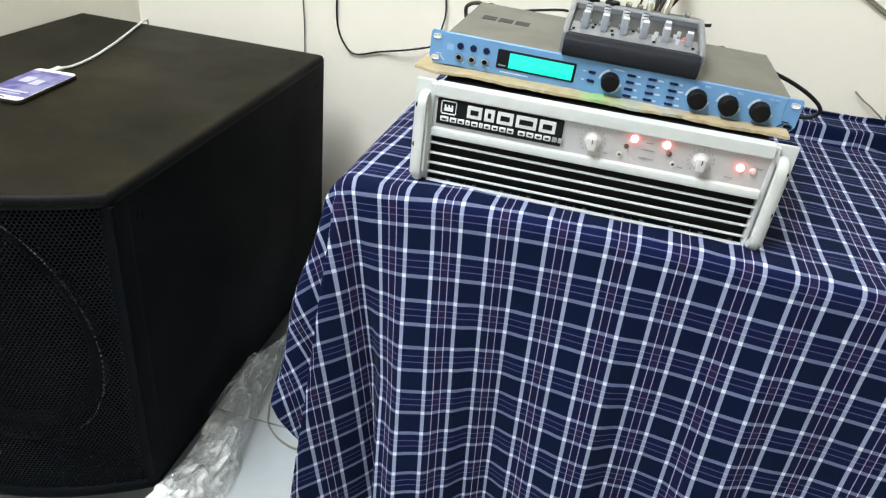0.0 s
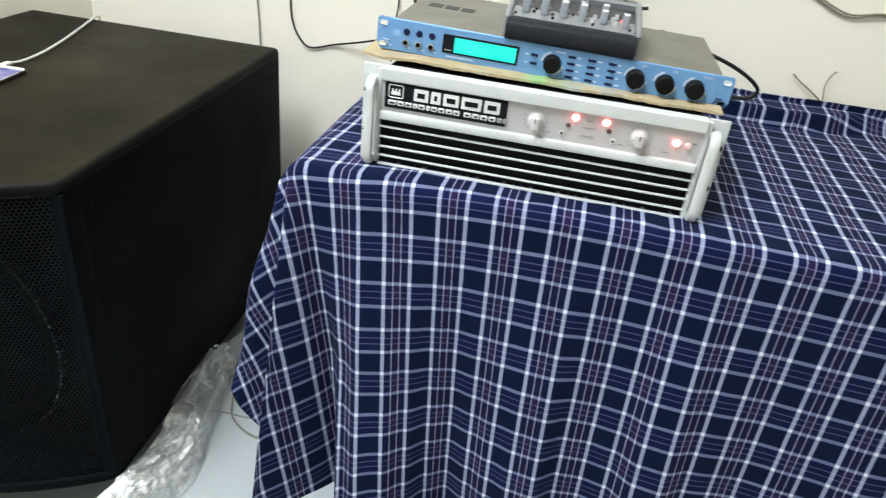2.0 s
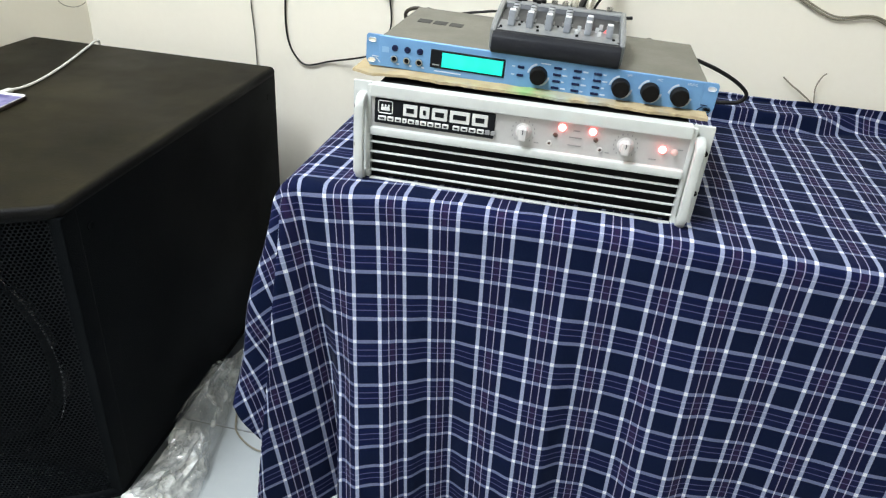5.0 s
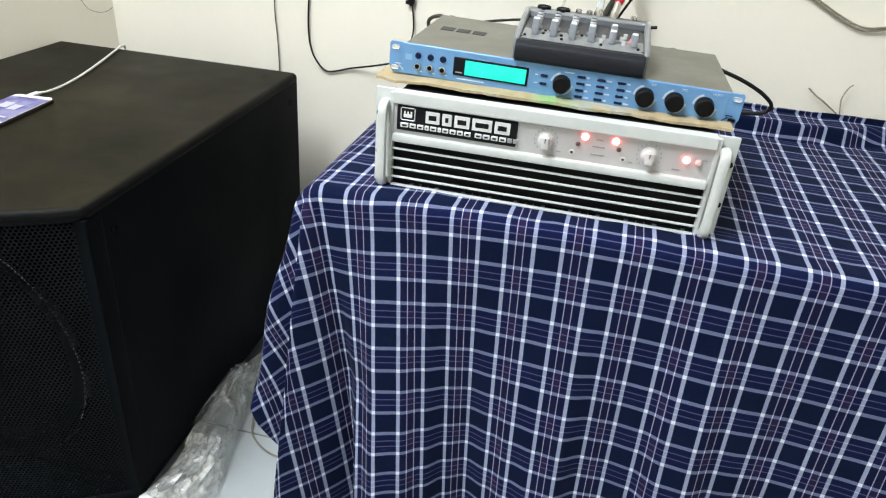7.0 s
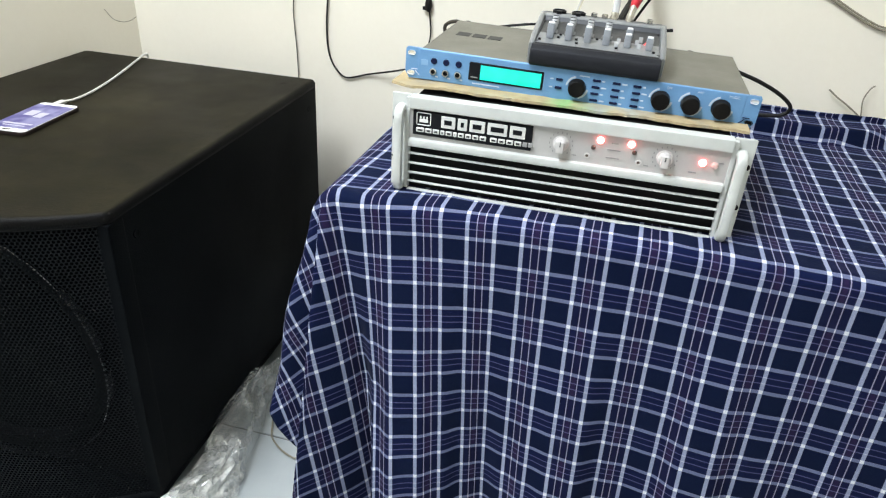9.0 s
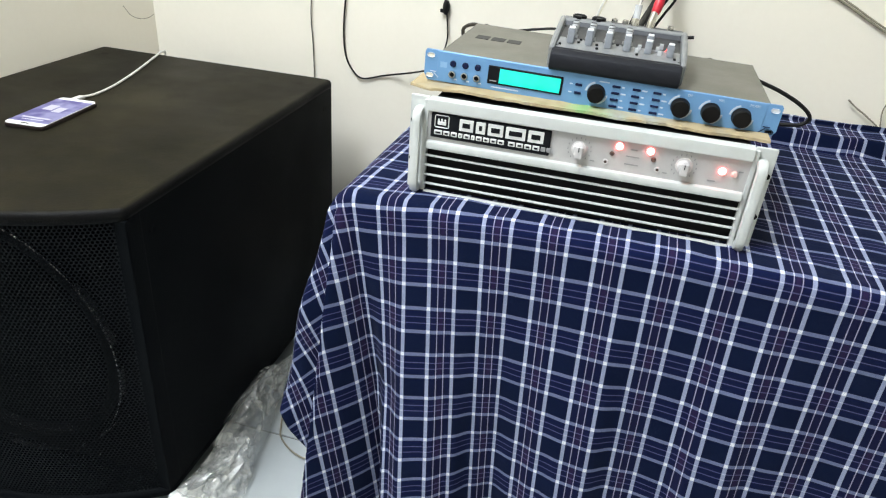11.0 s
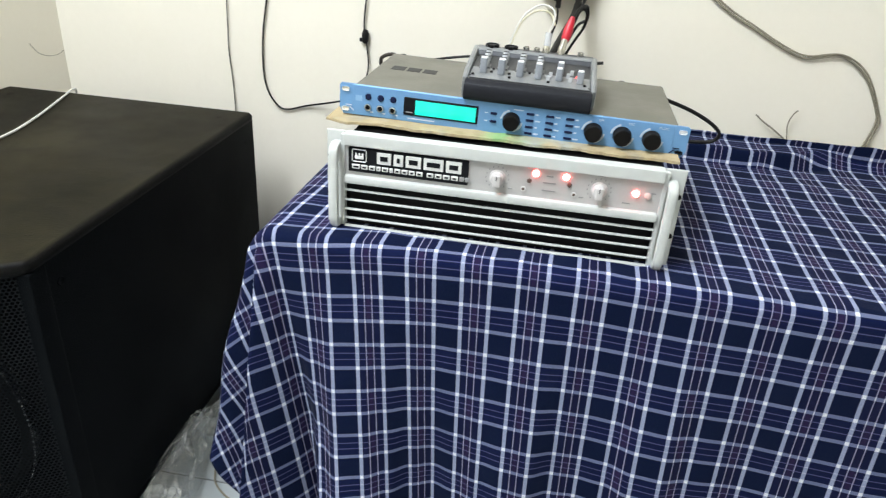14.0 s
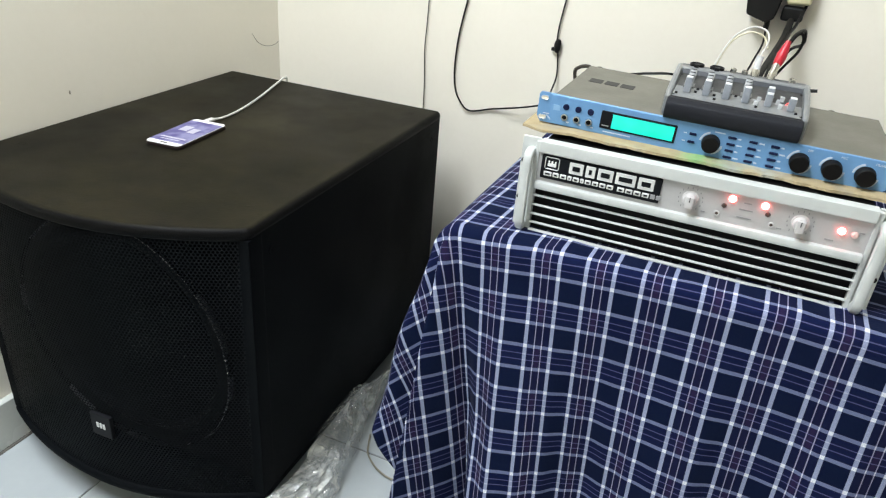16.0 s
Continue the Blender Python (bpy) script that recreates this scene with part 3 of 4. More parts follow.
def build_cloth():
    bm = bmesh.new()
    uvl = bm.loops.layers.uv.new("cloth")
    overhang, hang, step = 0.292, 0.66, 0.0060
    na = [TX0 - overhang + step * i for i in range(int((TX1 + 0.02 - TX0 + overhang) / step) + 1)]
    nb = [-hang + step * i for i in range(int((hang + 0.64 - TY0) / step) + 1)]

    def trim(a, b):
        """The side hem runs in towards the floor."""
        return a if a > TX0 else TX0 + (a - TX0) * (1 - 0.16 * ease((-b - 0.30) / 0.2))

    def rear(a, b):
        """The rear hem ends just above the line where the table meets the wall."""
        end = back_y(a) - TY0 + 0.026 * ease((a - 0.10) / 0.2)
        return b if b < 0.44 else 0.44 + (b - 0.44) * (end - 0.44) / (nb[-1] - 0.44)

    rows = [[(bm.verts.new(cloth_point(trim(a, b), rear(a, b))), trim(a, b), rear(a, b)) for a in na] for b in nb]
    for p, q in zip(rows, rows[1:]):
        for i in range(len(na) - 1):
            c = (p[i], p[i + 1], q[i + 1], q[i])
            f = bm.faces.new([v[0] for v in c])
            for loop, v in zip(f.loops, c):
                loop[uvl].uv = (v[1] - knots(WARP, v[1]) * max(0.0, v[2]) + 0.305 - CHECK / 2, v[2] - knots(WEFT, v[1]) + CHECK_DOWN / 2)
    ob = whole("tablecloth", bm, PLAID, "navy and white plaid cotton cloth draped over a table", "tablecloth", angle=80)
    s = ob.modifiers.new("thickness", "SOLIDIFY")
    s.thickness, s.offset = 0.0012, -1
    return ob


build_table()
build_cloth()

# ---- power amplifier ----
AMP = thing("power_amplifier", pose(0, 0, TOP + 0.002), "pale grey rack power amplifier with two handles and lit red lamps", "amplifier")


def handle(x):
    """A broad cast rack handle, bowed out from the face and rounded all along."""
    outer = [(0.007, 0.1275), (-0.007, 0.1275), (-0.0145, 0.1250), (-0.0195, 0.1190), (-0.0215, 0.110), (-0.0215, 0.019), (-0.0195, 0.0095), (-0.0145, 0.0030), (-0.007, 0.0003), (0.007, 0.0003)]
    inner = [(0.007, 0.0125), (-0.0050, 0.0125), (-0.0088, 0.0155), (-0.0100, 0.022), (-0.0100, 0.107), (-0.0088, 0.1130), (-0.0050, 0.1160), (0.007, 0.1160)]
    return side_profile(x - 0.0068, x + 0.0068, outer + inner, 0.0044)


def build_amp():
    part("chassis", box(-0.2165, 0.2165, 0.012, 0.40, 0.004, 0.1310, 0.003), CHASSIS, AMP, "black steel chassis")
    for s in (-1, 1):
        x0, x1 = sorted((s * 0.2150, s * 0.243))
        ear = part("rack_ear", box(x0, x1, 0.006, 0.011, 0.0, 0.1405, 0.002), ALU, AMP)
        for z in (0.0465, 0.1035):
            part("slot", lathe([(0, 0.0), (0.004, 0.0), (0.004, 0.002), (0, 0.002)], 14, "Y", (s * 0.2375, 0.0065, z)), CHASSIS, ear)
        part("handle", handle(s * 0.2265), ALU, AMP, "rounded pale metal rack handle")
        x0, x1 = sorted((s * 0.2143, s * 0.2205))
        part("end_cap", box(x0, x1, -0.003, 0.0058, 0.002, 0.138, 0.0012), ALU, AMP)
    part("top_rail", box(-0.2145, 0.2145, -0.008, 0.012, 0.1240, 0.1408, 0.0018, 2), ALU, AMP)
    part("middle_rail", box(-0.2145, 0.2145, -0.009, 0.012, 0.0685, 0.0805, 0.003, 2), ALU, AMP)
    part("control_panel", box(-0.2145, 0.2145, -0.001, 0.006, 0.080, 0.1245), PANEL, AMP, "silver grey control panel")
    for i in range(4):
        z = 0.0567 - 0.0144 * i
        fin = box(-0.2145, 0.2145, -0.0045, 0.0005, z - 0.0011, z + 0.0011, 0.0005, 1)
        for v in fin.verts:
            v.co.z += 0.0007 * math.sin(v.co.x * 21 + i * 1.7) + 0.0003 * math.sin(v.co.x * 60 + i)
        part("fin", fin, ALU, AMP)
    part("bottom_fin", box(-0.2145, 0.2145, -0.006, 0.001, 0.0, 0.0028, 0.0006, 1), ALU, AMP)
    part("filter", box(-0.2145, 0.2145, 0.007, 0.0115, 0.003, 0.070), CHASSIS, AMP, "black foam dust filter")
    # badge: a crest and rows of plain bars
    badge = part("badge", box(-0.2090, -0.0405, -0.004, 0.0, 0.0862, 0.1215, 0.001, 1), BADGE, AMP, "black name badge with silver marks")
    def bar(x0, x1, z0, z1, mat=LETTER, name="badge_mark", bev=0.0006):
        part(name, box(x0 - 0.002, x1 - 0.002, -0.0052, -0.0035, z0 + 0.005, z1 + 0.005, bev, 1), mat, badge)
    # crest: a rounded ring with a small block
    for x0, x1, z0, z1 in ((-0.2005, -0.182, 0.1135, 0.1148), (-0.2005, -0.182, 0.0962, 0.0975), (-0.2018, -0.2005, 0.0972, 0.1138), (-0.182, -0.1807, 0.0972, 0.1138)):
        bar(x0, x1, z0, z1, name="crest_edge")
    bar(-0.1975, -0.185, 0.1005, 0.1055, name="crest_block")
    for k in range(3):
        bar(-0.1970 + 0.0046 * k, -0.1945 + 0.0046 * k, 0.1058, 0.1092, name="crest_block")
    x = -0.166
    for w in (0.020, 0.0135, 0.0215, 0.0275, 0.0215):
        bar(x, x + w, 0.0966, 0.1134)
        part("badge_mark", box(x + 0.0026, x + w - 0.0066, -0.0058, -0.005, 0.1066, 0.1134), BADGE, badge)
        x += w + 0.0035
    x = -0.2015
    for i, w in enumerate((0.0115, 0.009, 0.009, 0.006, 0.009, 0.005, 0.0085, 0.0085, 0.0085, 0.009, 0.0, 0.0095, 0.0095, 0.0095, 0.0095)):
        if w:
            bar(x, x + w, 0.0862, 0.0928)
            part("badge_mark", box(x + 0.0002, x + w - 0.0042, -0.0058, -0.005, 0.0932, 0.0955), BADGE, badge)
        x += w + (0.0018 if w else 0.004)
    bar(x, x + 0.0065, 0.0862, 0.0928, GREY_INK)
    bar(x + 0.0078, x + 0.0143, 0.0862, 0.0928, GREY_INK)
    # level knobs with their scales
    for kx, kz, turn in ((-0.001, 0.1025, 4), (0.1350, 0.1025, -12)):
        k = thing_part("level_knob", (kx, -0.001, kz), lathe([(0.0, 0.0105), (0.0078, 0.0100), (0.0088, 0.0085), (0.0092, 0.003), (0.0108, 0.0025), (0.0110, 0.0)], 28, "Y"), KNOB_W, AMP, "white fluted level knob")
        part("pointer", box(-0.0006, 0.0006, -0.0151, -0.0140, 0.0, 0.0062), INK, k)
        grip = part("grip", box(-0.0052, 0.0052, -0.0145, -0.0085, -0.0095, 0.0068, 0.0016), KNOB_W, k)
        for i in range(13):
            ang = radians(-140 + 280 * i / 12)
            rx, rz = math.sin(ang) * 0.0155, math.cos(ang) * 0.0155
            part("scale_mark", box(rx - 0.0006, rx + 0.0006, -0.0008, 0.0002, rz - 0.0012, rz + 0.0012), GREY_INK, k)
    # lamps and small screws
    for lx, lz in ((0.0498, 0.1150), (0.0900, 0.1148), (0.1825, 0.1038)):
        part("red_lamp", lathe([(0.0, 0.0045), (0.003, 0.004), (0.0046, 0.002), (0.005, 0.0)], 20, "Y", (lx, -0.001, lz)), LED_RED, AMP, "lit red indicator lamp")
    part("power_button", lathe([(0.0, 0.005), (0.003, 0.0045), (0.004, 0.003), (0.0045, 0.0)], 20, "Y", (0.1980, -0.001, 0.1025)), LED_PINK, AMP, "rosy power button")
    for lx, lz in ((0.042, 0.1034), (0.0958, 0.1038)):
        part("unlit_lamp", lathe([(0.0, 0.003), (0.0024, 0.0025), (0.0034, 0.0)], 16, "Y", (lx, -0.001, lz)), LED_OFF, AMP)
    for lx, lz in ((0.0353, 0.0910), (0.1030, 0.0914)):
        s = part("panel_socket", lathe([(0.0, 0.0008), (0.0020, 0.0008), (0.0024, 0.0018), (0.0036, 0.0016), (0.0038, 0.0)], 18, "Y", (lx, -0.001, lz)), KNOB_W, AMP)
        part("socket_hole", lathe([(0.0, 0.0013), (0.0019, 0.0013), (0.0019, 0.0)], 14, "Y", (lx, -0.001, lz)), LED_OFF, s)
    def text_bar(x, z, w, h=0.0016):
        part("print", box(x - w / 2, x + w / 2, -0.0018, -0.0005, z - h / 2, z + h / 2), GREY_INK, AMP)
    for x, z, w in ((0.0, 0.1225, 0.010), (0.069, 0.1130, 0.009), (0.069, 0.1035, 0.017), (0.069, 0.0925, 0.018), (0.1365, 0.1225, 0.011), (0.018, 0.0892, 0.006), (0.113, 0.0890, 0.006), (0.172, 0.0890, 0.010), (0.205, 0.1065, 0.006)):
        text_bar(x, z, w)


def thing_part(name, at, bm, mat, parent, label=""):
    """A part with its own origin, so that sub-parts can be set round it."""
    ob = part(name, bm, mat, parent, label)
    ob.location = at
    return ob


build_amp()

# ---- card under the processor ----
def build_card():
    b = bmesh.new()
    n, m, t = 150, 12, 0.0036
    lo, hi = [], []
    for i in range(n + 1):
        u = i / n
        x = -0.262 + 0.500 * u
        row_l, row_h = [], []
        for j in range(m + 1):
            v = j / m
            y = 0.047 + 0.006 * noise.noise(Vector((u * 9, 0, 4))) * (1 - v) + 0.0035 * noise.noise(Vector((u * 36, 0, 2))) * (1 - v) ** 3 + 0.0016 * noise.noise(Vector((u * 110, 0, 5))) * (1 - v) ** 6 + (0.33 - 0.047) * v + 0.012 * (1 - v) * (1 - ease(u * 14))
            z = TOP + 0.1400 - 0.0035 * u - 0.002 * ease((0.12 - u) / 0.12) * (1 - v) - 0.0007 * noise.noise(Vector((u * 7, v * 3, 0)))
            row_l.append(b.verts.new((x, y, z)))
            row_h.append(b.verts.new((x, y + 0.0006, z + t - 0.001 * noise.noise(Vector((u * 20, v * 4, 7))) * (1 - v))))
        lo.append(row_l)
        hi.append(row_h)
    for i in range(n):
        for j in range(m):
            b.faces.new((lo[i][j], lo[i][j + 1], lo[i + 1][j + 1], lo[i + 1][j]))
            b.faces.new((hi[i][j], hi[i + 1][j], hi[i + 1][j + 1], hi[i][j + 1]))
        b.faces.new((lo[i][0], lo[i + 1][0], hi[i + 1][0], hi[i][0]))
        b.faces.new((lo[i][m], hi[i][m], hi[i + 1][m], lo[i + 1][m]))
    for j in range(m):
        b.faces.new((lo[0][j], hi[0][j], hi[0][j + 1], lo[0][j + 1]))
        b.faces.new((lo[n][j], lo[n][j + 1], hi[n][j + 1], hi[n][j]))
    return whole("cardboard_sheet", b, CARD, "worn buff cardboard sheet with green stains on an amplifier", "cardboard")


build_card()

# ---- rack processor ----
EQ = thing("audio_processor", pose(0.0, 0.079, TOP + 0.1622, 0, 1.2, 0), "blue rack audio processor with lit turquoise display and black knobs", "audio processor")


def letters(name, words, size, x, z, parent, mat):
    cu = bpy.data.curves.new(name, "FONT")
    cu.body, cu.size, cu.align_x, cu.extrude = words, size, "CENTER", 0.0002
    ob = bpy.data.objects.new(name, cu)
    scene.collection.objects.link(ob)
    bpy.context.view_layer.update()
    me = bpy.data.meshes.new_from_object(ob.evaluated_get(bpy.context.evaluated_depsgraph_get()))
    bpy.data.objects.remove(ob)
    out = new(name, me)
    me.materials.clear()
    me.materials.append(mat)
    out.parent = parent
    out.matrix_local = pose(x, -0.0018, z, 90, 0, 0)
    return out


def build_eq():
    b = bmesh.new()
    # face plate with slotted, stepped ends
    zc, hz = 0.0, 0.0222
    part("face_plate", box(-0.228, 0.228, -0.0012, 0.004, -hz, hz, 0.0008, 1), BLUE, EQ, "blue anodised face plate")
    for s in (-1, 1):
        x0, x1 = sorted((s * 0.2275, s * 0.2475))
        e = bmesh.new()
        rim = [(0.2275, -hz), (0.2415, -hz), (0.2475, -hz + 0.009), (0.2475, hz - 0.003), (0.2455, hz), (0.2275, hz)]
        rows = [[e.verts.new((s * px, py, pz)) for px, pz in rim] for py in (-0.0005, 0.0035)]
        for i in range(6):
            e.faces.new((rows[0][i], rows[0][(i + 1) % 6], rows[1][(i + 1) % 6], rows[1][i]))
        e.faces.new(rows[0])
        e.faces.new(rows[1])
        bmesh.ops.recalc_face_normals(e, faces=e.faces)
        ear = part("rack_ear", e, BLUE, EQ)
        for tilt, px, pz in ((42, 0.2290, -0.0135), (0, 0.2335, -0.0085)):
            g = box(-0.0045, 0.0045, -0.0009, 0.0, -0.0005, 0.0005)
            bmesh.ops.transform(g, matrix=pose(s * px, -0.0012, pz, 0, s * -tilt, 0), verts=g.verts)
            part("scored_line", g, WHITE_INK if s < 0 else NAVY, EQ)
        for z in (0.0145, -0.0145):
            part("slot", box(s * 0.2385 - 0.0055, s * 0.2385 + 0.0055, -0.0012, 0.0005, z - 0.003, z + 0.003, 0.0028, 3), WALL if s < 0 else (FADER_CAP if z > 0 else CHASSIS), ear)
    part("case", box(-0.226, 0.2325, 0.004, 0.236, -hz + 0.0015, hz - 0.001, 0.0015), OLIVE, EQ, "olive grey lacquered steel case")
    for k in range(3):
        x = -0.192 + 0.0255 * k
        part("vent", box(x - 0.0105, x + 0.0105, 0.120, 0.144, hz - 0.0012, hz - 0.0004), SLOT, EQ, "dark ventilation slots")
    # six front sockets
    for k in range(3):
        x = -0.2045 + 0.0185 * k
        part("indicator", lathe([(0.0, 0.0015), (0.0034, 0.002), (0.0045, 0.0012), (0.0048, 0.0)], 18, "Y", (x, -0.0012, 0.0065)), NAVY, EQ)
        ring = part("jack_socket", lathe([(0.0034, 0.0032), (0.0050, 0.0032), (0.0054, 0.0), ], 18, "Y", (x, -0.0012, -0.0085)), CHROME, EQ, "round metal jack socket")
        part("socket_hole", lathe([(0.0, 0.0016), (0.0036, 0.0016), (0.0036, 0.0)], 14, "Y", (x, -0.0012, -0.0085)), CHASSIS, ring)
        part("print", box(x + 0.0035, x + 0.0075, -0.0016, -0.001, -0.0165, -0.0145), WHITE_INK, EQ)
    part("logo_mark", box(-0.2235, -0.2135, -0.0016, -0.001, -0.001, 0.007), LOGO, EQ)
    part("display_frame", box(-0.1515, -0.0435, -0.0028, 0.0, -0.0125, 0.0135, 0.0008, 1), BADGE, EQ, "black display surround")
    part("display", box(-0.1345, -0.0465, -0.0030, -0.002, -0.010, 0.0108), LCD, EQ, "lit turquoise display")
    part("print", box(-0.148, -0.138, -0.0034, -0.0026, -0.0085, -0.007), GREY_INK, EQ)
    part("print", box(-0.145, -0.105, -0.0016, -0.001, -0.0178, -0.0163), WHITE_INK, EQ)
    for z in (0.0065, -0.005):
        part("button", box(-0.026, -0.0165, -0.003, 0.0, z - 0.0017, z + 0.0017, 0.0006, 1), NAVY, EQ)
        part("print", box(-0.034, -0.0295, -0.0016, -0.001, z - 0.0008, z + 0.0008), WHITE_INK, EQ)
    for c, x in enumerate((0.030, 0.0575, 0.0855)):
        for r in range(4):
            z = 0.0122 - 0.0092 * r
            part("button", box(x - 0.0055, x + 0.0055, -0.003, 0.0, z - 0.0016, z + 0.0016, 0.0006, 1), NAVY, EQ)
            part("print", box(x + 0.0075, x + 0.0075 + 0.004 + 0.003 * ((r + c) % 2), -0.0016, -0.001, z - 0.0010, z + 0.0010), WHITE_INK, EQ)
    for x, z, r in ((0.0045, 0.0, 0.0125), (0.1190, 0.0, 0.0128), (0.1590, 0.0, 0.0128), (0.1990, 0.0, 0.0128)):
        k = part("knob", lathe([(0.0, 0.0135), (r - 0.0025, 0.0135), (r - 0.0012, 0.0125), (r - 0.0004, 0.003), (r, 0.0)], 36, "Y", (x, -0.0012, z - 0.001)), KNOB, EQ, "round matte black knob")
        for a0 in (105, -75):
            arc = bmesh.new()
            pts = []
            for i in range(13):
                a = radians(a0 + 70 * i / 12)
                pts.append([arc.verts.new((x + rr * math.cos(a), yy, z - 0.001 + rr * math.sin(a))) for rr, yy in ((r + 0.001, -0.0017), (r + 0.0036, -0.0017), (r + 0.0036, -0.001), (r + 0.001, -0.001))])
            for p, q in zip(pts, pts[1:]):
                for i in range(4):
                    arc.faces.new((p[i], p[(i + 1) % 4], q[(i + 1) % 4], q[i]))
            arc.faces.new(pts[0])
            arc.faces.new(pts[-1])
            part("scale_arc", arc, WHITE_INK, k, "white scale arc")
    part("print", box(0.006, 0.020, -0.0016, -0.001, 0.0150, 0.0165), WHITE_INK, EQ)
    for words, x in (("EFF", 0.128), ("MIC", 0.169), ("MUSIC", 0.2125)):
        letters("lettering", words, 0.0046, x, 0.0152, EQ, WHITE_INK)
    for x in (-0.235, 0.185):
        part("rear_plug", lathe([(0.0, 0.0), (0.010, 0.0), (0.010, 0.016), (0.007, 0.02), (0.0, 0.021)], 16, "Y", (x * 0.9, 0.248, 0.01)), CABLE, EQ)


build_eq()

# ---- small mixer ----
MX = thing("audio_mixer", pose(0.0225, 0.0, TOP + 0.1830, 0, 0.9, 0.5), "small grey mixing console with pale knobs and plugged leads", "mixer")


def build_mixer():
    w = 0.0885
    part("front_roll", side_profile(-w, w, [(0.075, 0.001), (0.070, 0.005), (0.068, 0.016), (0.071, 0.025), (0.079, 0.030), (0.092, 0.029), (0.098, 0.001)], 0.002), FOAM, MX, "rounded dark rubber front roll")
    part("body", side_profile(-w + 0.002, w - 0.002, [(0.090, 0.001), (0.090, 0.026), (0.185, 0.037), (0.190, 0.048), (0.212, 0.050), (0.228, 0.042), (0.230, 0.001)]), MIX_DARK, MX)
    face = part("face_plate", side_profile(-w + 0.004, w - 0.004, [(0.086, 0.0275), (0.0865, 0.0305), (0.183, 0.0440), (0.183, 0.0395)], 0.0005), MIX_DARK, MX, "grey metal control face")
    part("front_face", side_profile(-w + 0.0045, w - 0.0045, [(0.0875, 0.0298), (0.0872, 0.0312), (0.128, 0.0370), (0.128, 0.0354)], 0.0004), MIX_PALE, MX, "pale grey lower control face")
    part("ridge_trim", side_profile(-w + 0.003, w - 0.003, [(0.1875, 0.0492), (0.1885, 0.0512), (0.1945, 0.0535), (0.1955, 0.0522)], 0.0004), MIX_PALE, MX, "pale trim along the connector ridge")
    part("rear_ridge", side_profile(-w, w, [(0.182, 0.038), (0.188, 0.0495), (0.196, 0.0525), (0.214, 0.052), (0.230, 0.044), (0.230, 0.034)], 0.002), MIX_SLATE, MX, "sloped grey connector ridge")
    for s in (-1, 1):
        a, b = sorted((s * (w + 0.0052), s * (w - 0.004)))
        part("side_cheek", side_profile(a, b, [(0.090, 0.0), (0.086, 0.030), (0.11, 0.040), (0.16, 0.049), (0.198, 0.0540), (0.225, 0.049), (0.232, 0.03), (0.232, 0.0)], 0.0042), MIX_PALE, MX, "rounded pale grey end cheek")

    def face_z(y):
        return 0.0305 + (y - 0.0865) * 0.0135 / 0.0965

    for i, x in enumerate((-0.067, -0.0415, -0.015, 0.011)):
        part("channel_strip", box(x - 0.0075, x + 0.0075, 0.124, 0.180, face_z(0.137) - 0.0035, face_z(0.137) + 0.0014), MIX_TOP, face)
        k = part("knob", box(x - 0.0050, x + 0.0050, 0.104, 0.113, face_z(0.108), face_z(0.108) + 0.0215, 0.0022, 2), FADER, MX, "grey rubber channel knob")
        part("cap", box(x - 0.0042, x + 0.0042, 0.1045, 0.1125, face_z(0.108) + 0.0205, face_z(0.108) + 0.0230, 0.0012), FADER_CAP, k, "pale knob cap")
        for r, y in enumerate((0.130, 0.146, 0.160, 0.173)):
            z = face_z(y)
            part("trim_knob", lathe([(0.0052, -0.001), (0.0050, 0.009), (0.004, 0.0105), (0.0, 0.0108)], 12, "Z", (x, y, z)), CLEAR, MX, "small clear trim knob")
            part("trim_pointer", box(x - 0.0038, x + 0.0038, y - 0.0012, y + 0.0012, z + 0.0104, z + 0.0116), MIX_DARK, MX)
    for x, y in ((0.040, 0.110), (0.041, 0.134), (0.0695, 0.108)):
        k = part("knob", box(x - 0.0048, x + 0.0048, y - 0.0042, y + 0.0042, face_z(y), face_z(y) + 0.0175, 0.0022, 2), FADER, MX, "grey rubber master knob")
        part("cap", box(x - 0.0040, x + 0.0040, y - 0.0038, y + 0.0038, face_z(y) + 0.0165, face_z(y) + 0.0190, 0.0012), FADER_CAP, k, "pale knob cap")
    for x, y in ((0.025, 0.108), (0.028, 0.122), (0.053, 0.124), (0.058, 0.138), (0.056, 0.110)):
        part("small_button", box(x - 0.0028, x + 0.0028, y - 0.003, y + 0.003, face_z(y) - 0.001, face_z(y) + 0.007, 0.001), CLEAR, MX, "clear push button")
    part("signal_lamp", lathe([(0.0, 0.002), (0.001, 0.0015), (0.0014, 0.0)], 12, "Z", (0.0635, 0.1185, face_z(0.12) + 0.003)), LED_DIM, MX, "lit red lamp")
    part("signal_lamp", lathe([(0.0, 0.002), (0.001, 0.0015), (0.0014, 0.0)], 12, "Z", (0.0655, 0.1285, face_z(0.12) + 0.003)), LED_DIM, MX, "lit red lamp")
    for x, y in ((-0.0800, 0.097), (-0.0285, 0.098), (0.0260, 0.098), (0.0765, 0.099), (-0.0535, 0.124), (-0.0555, 0.112), (-0.0020, 0.124), (-0.0300, 0.112)):
        part("switch", box(x - 0.0019, x + 0.0019, y - 0.0019, y + 0.0019, face_z(y) - 0.001, face_z(y) + 0.0030, 0.0005, 1), BLACK, MX)
    for x in (-0.0545, -0.0285, -0.002, 0.0245):
        part("channel_groove", box(x - 0.0004, x + 0.0004, 0.089, 0.180, face_z(0.089) - 0.002, face_z(0.089) + 0.0009), MIX_DARK, face)
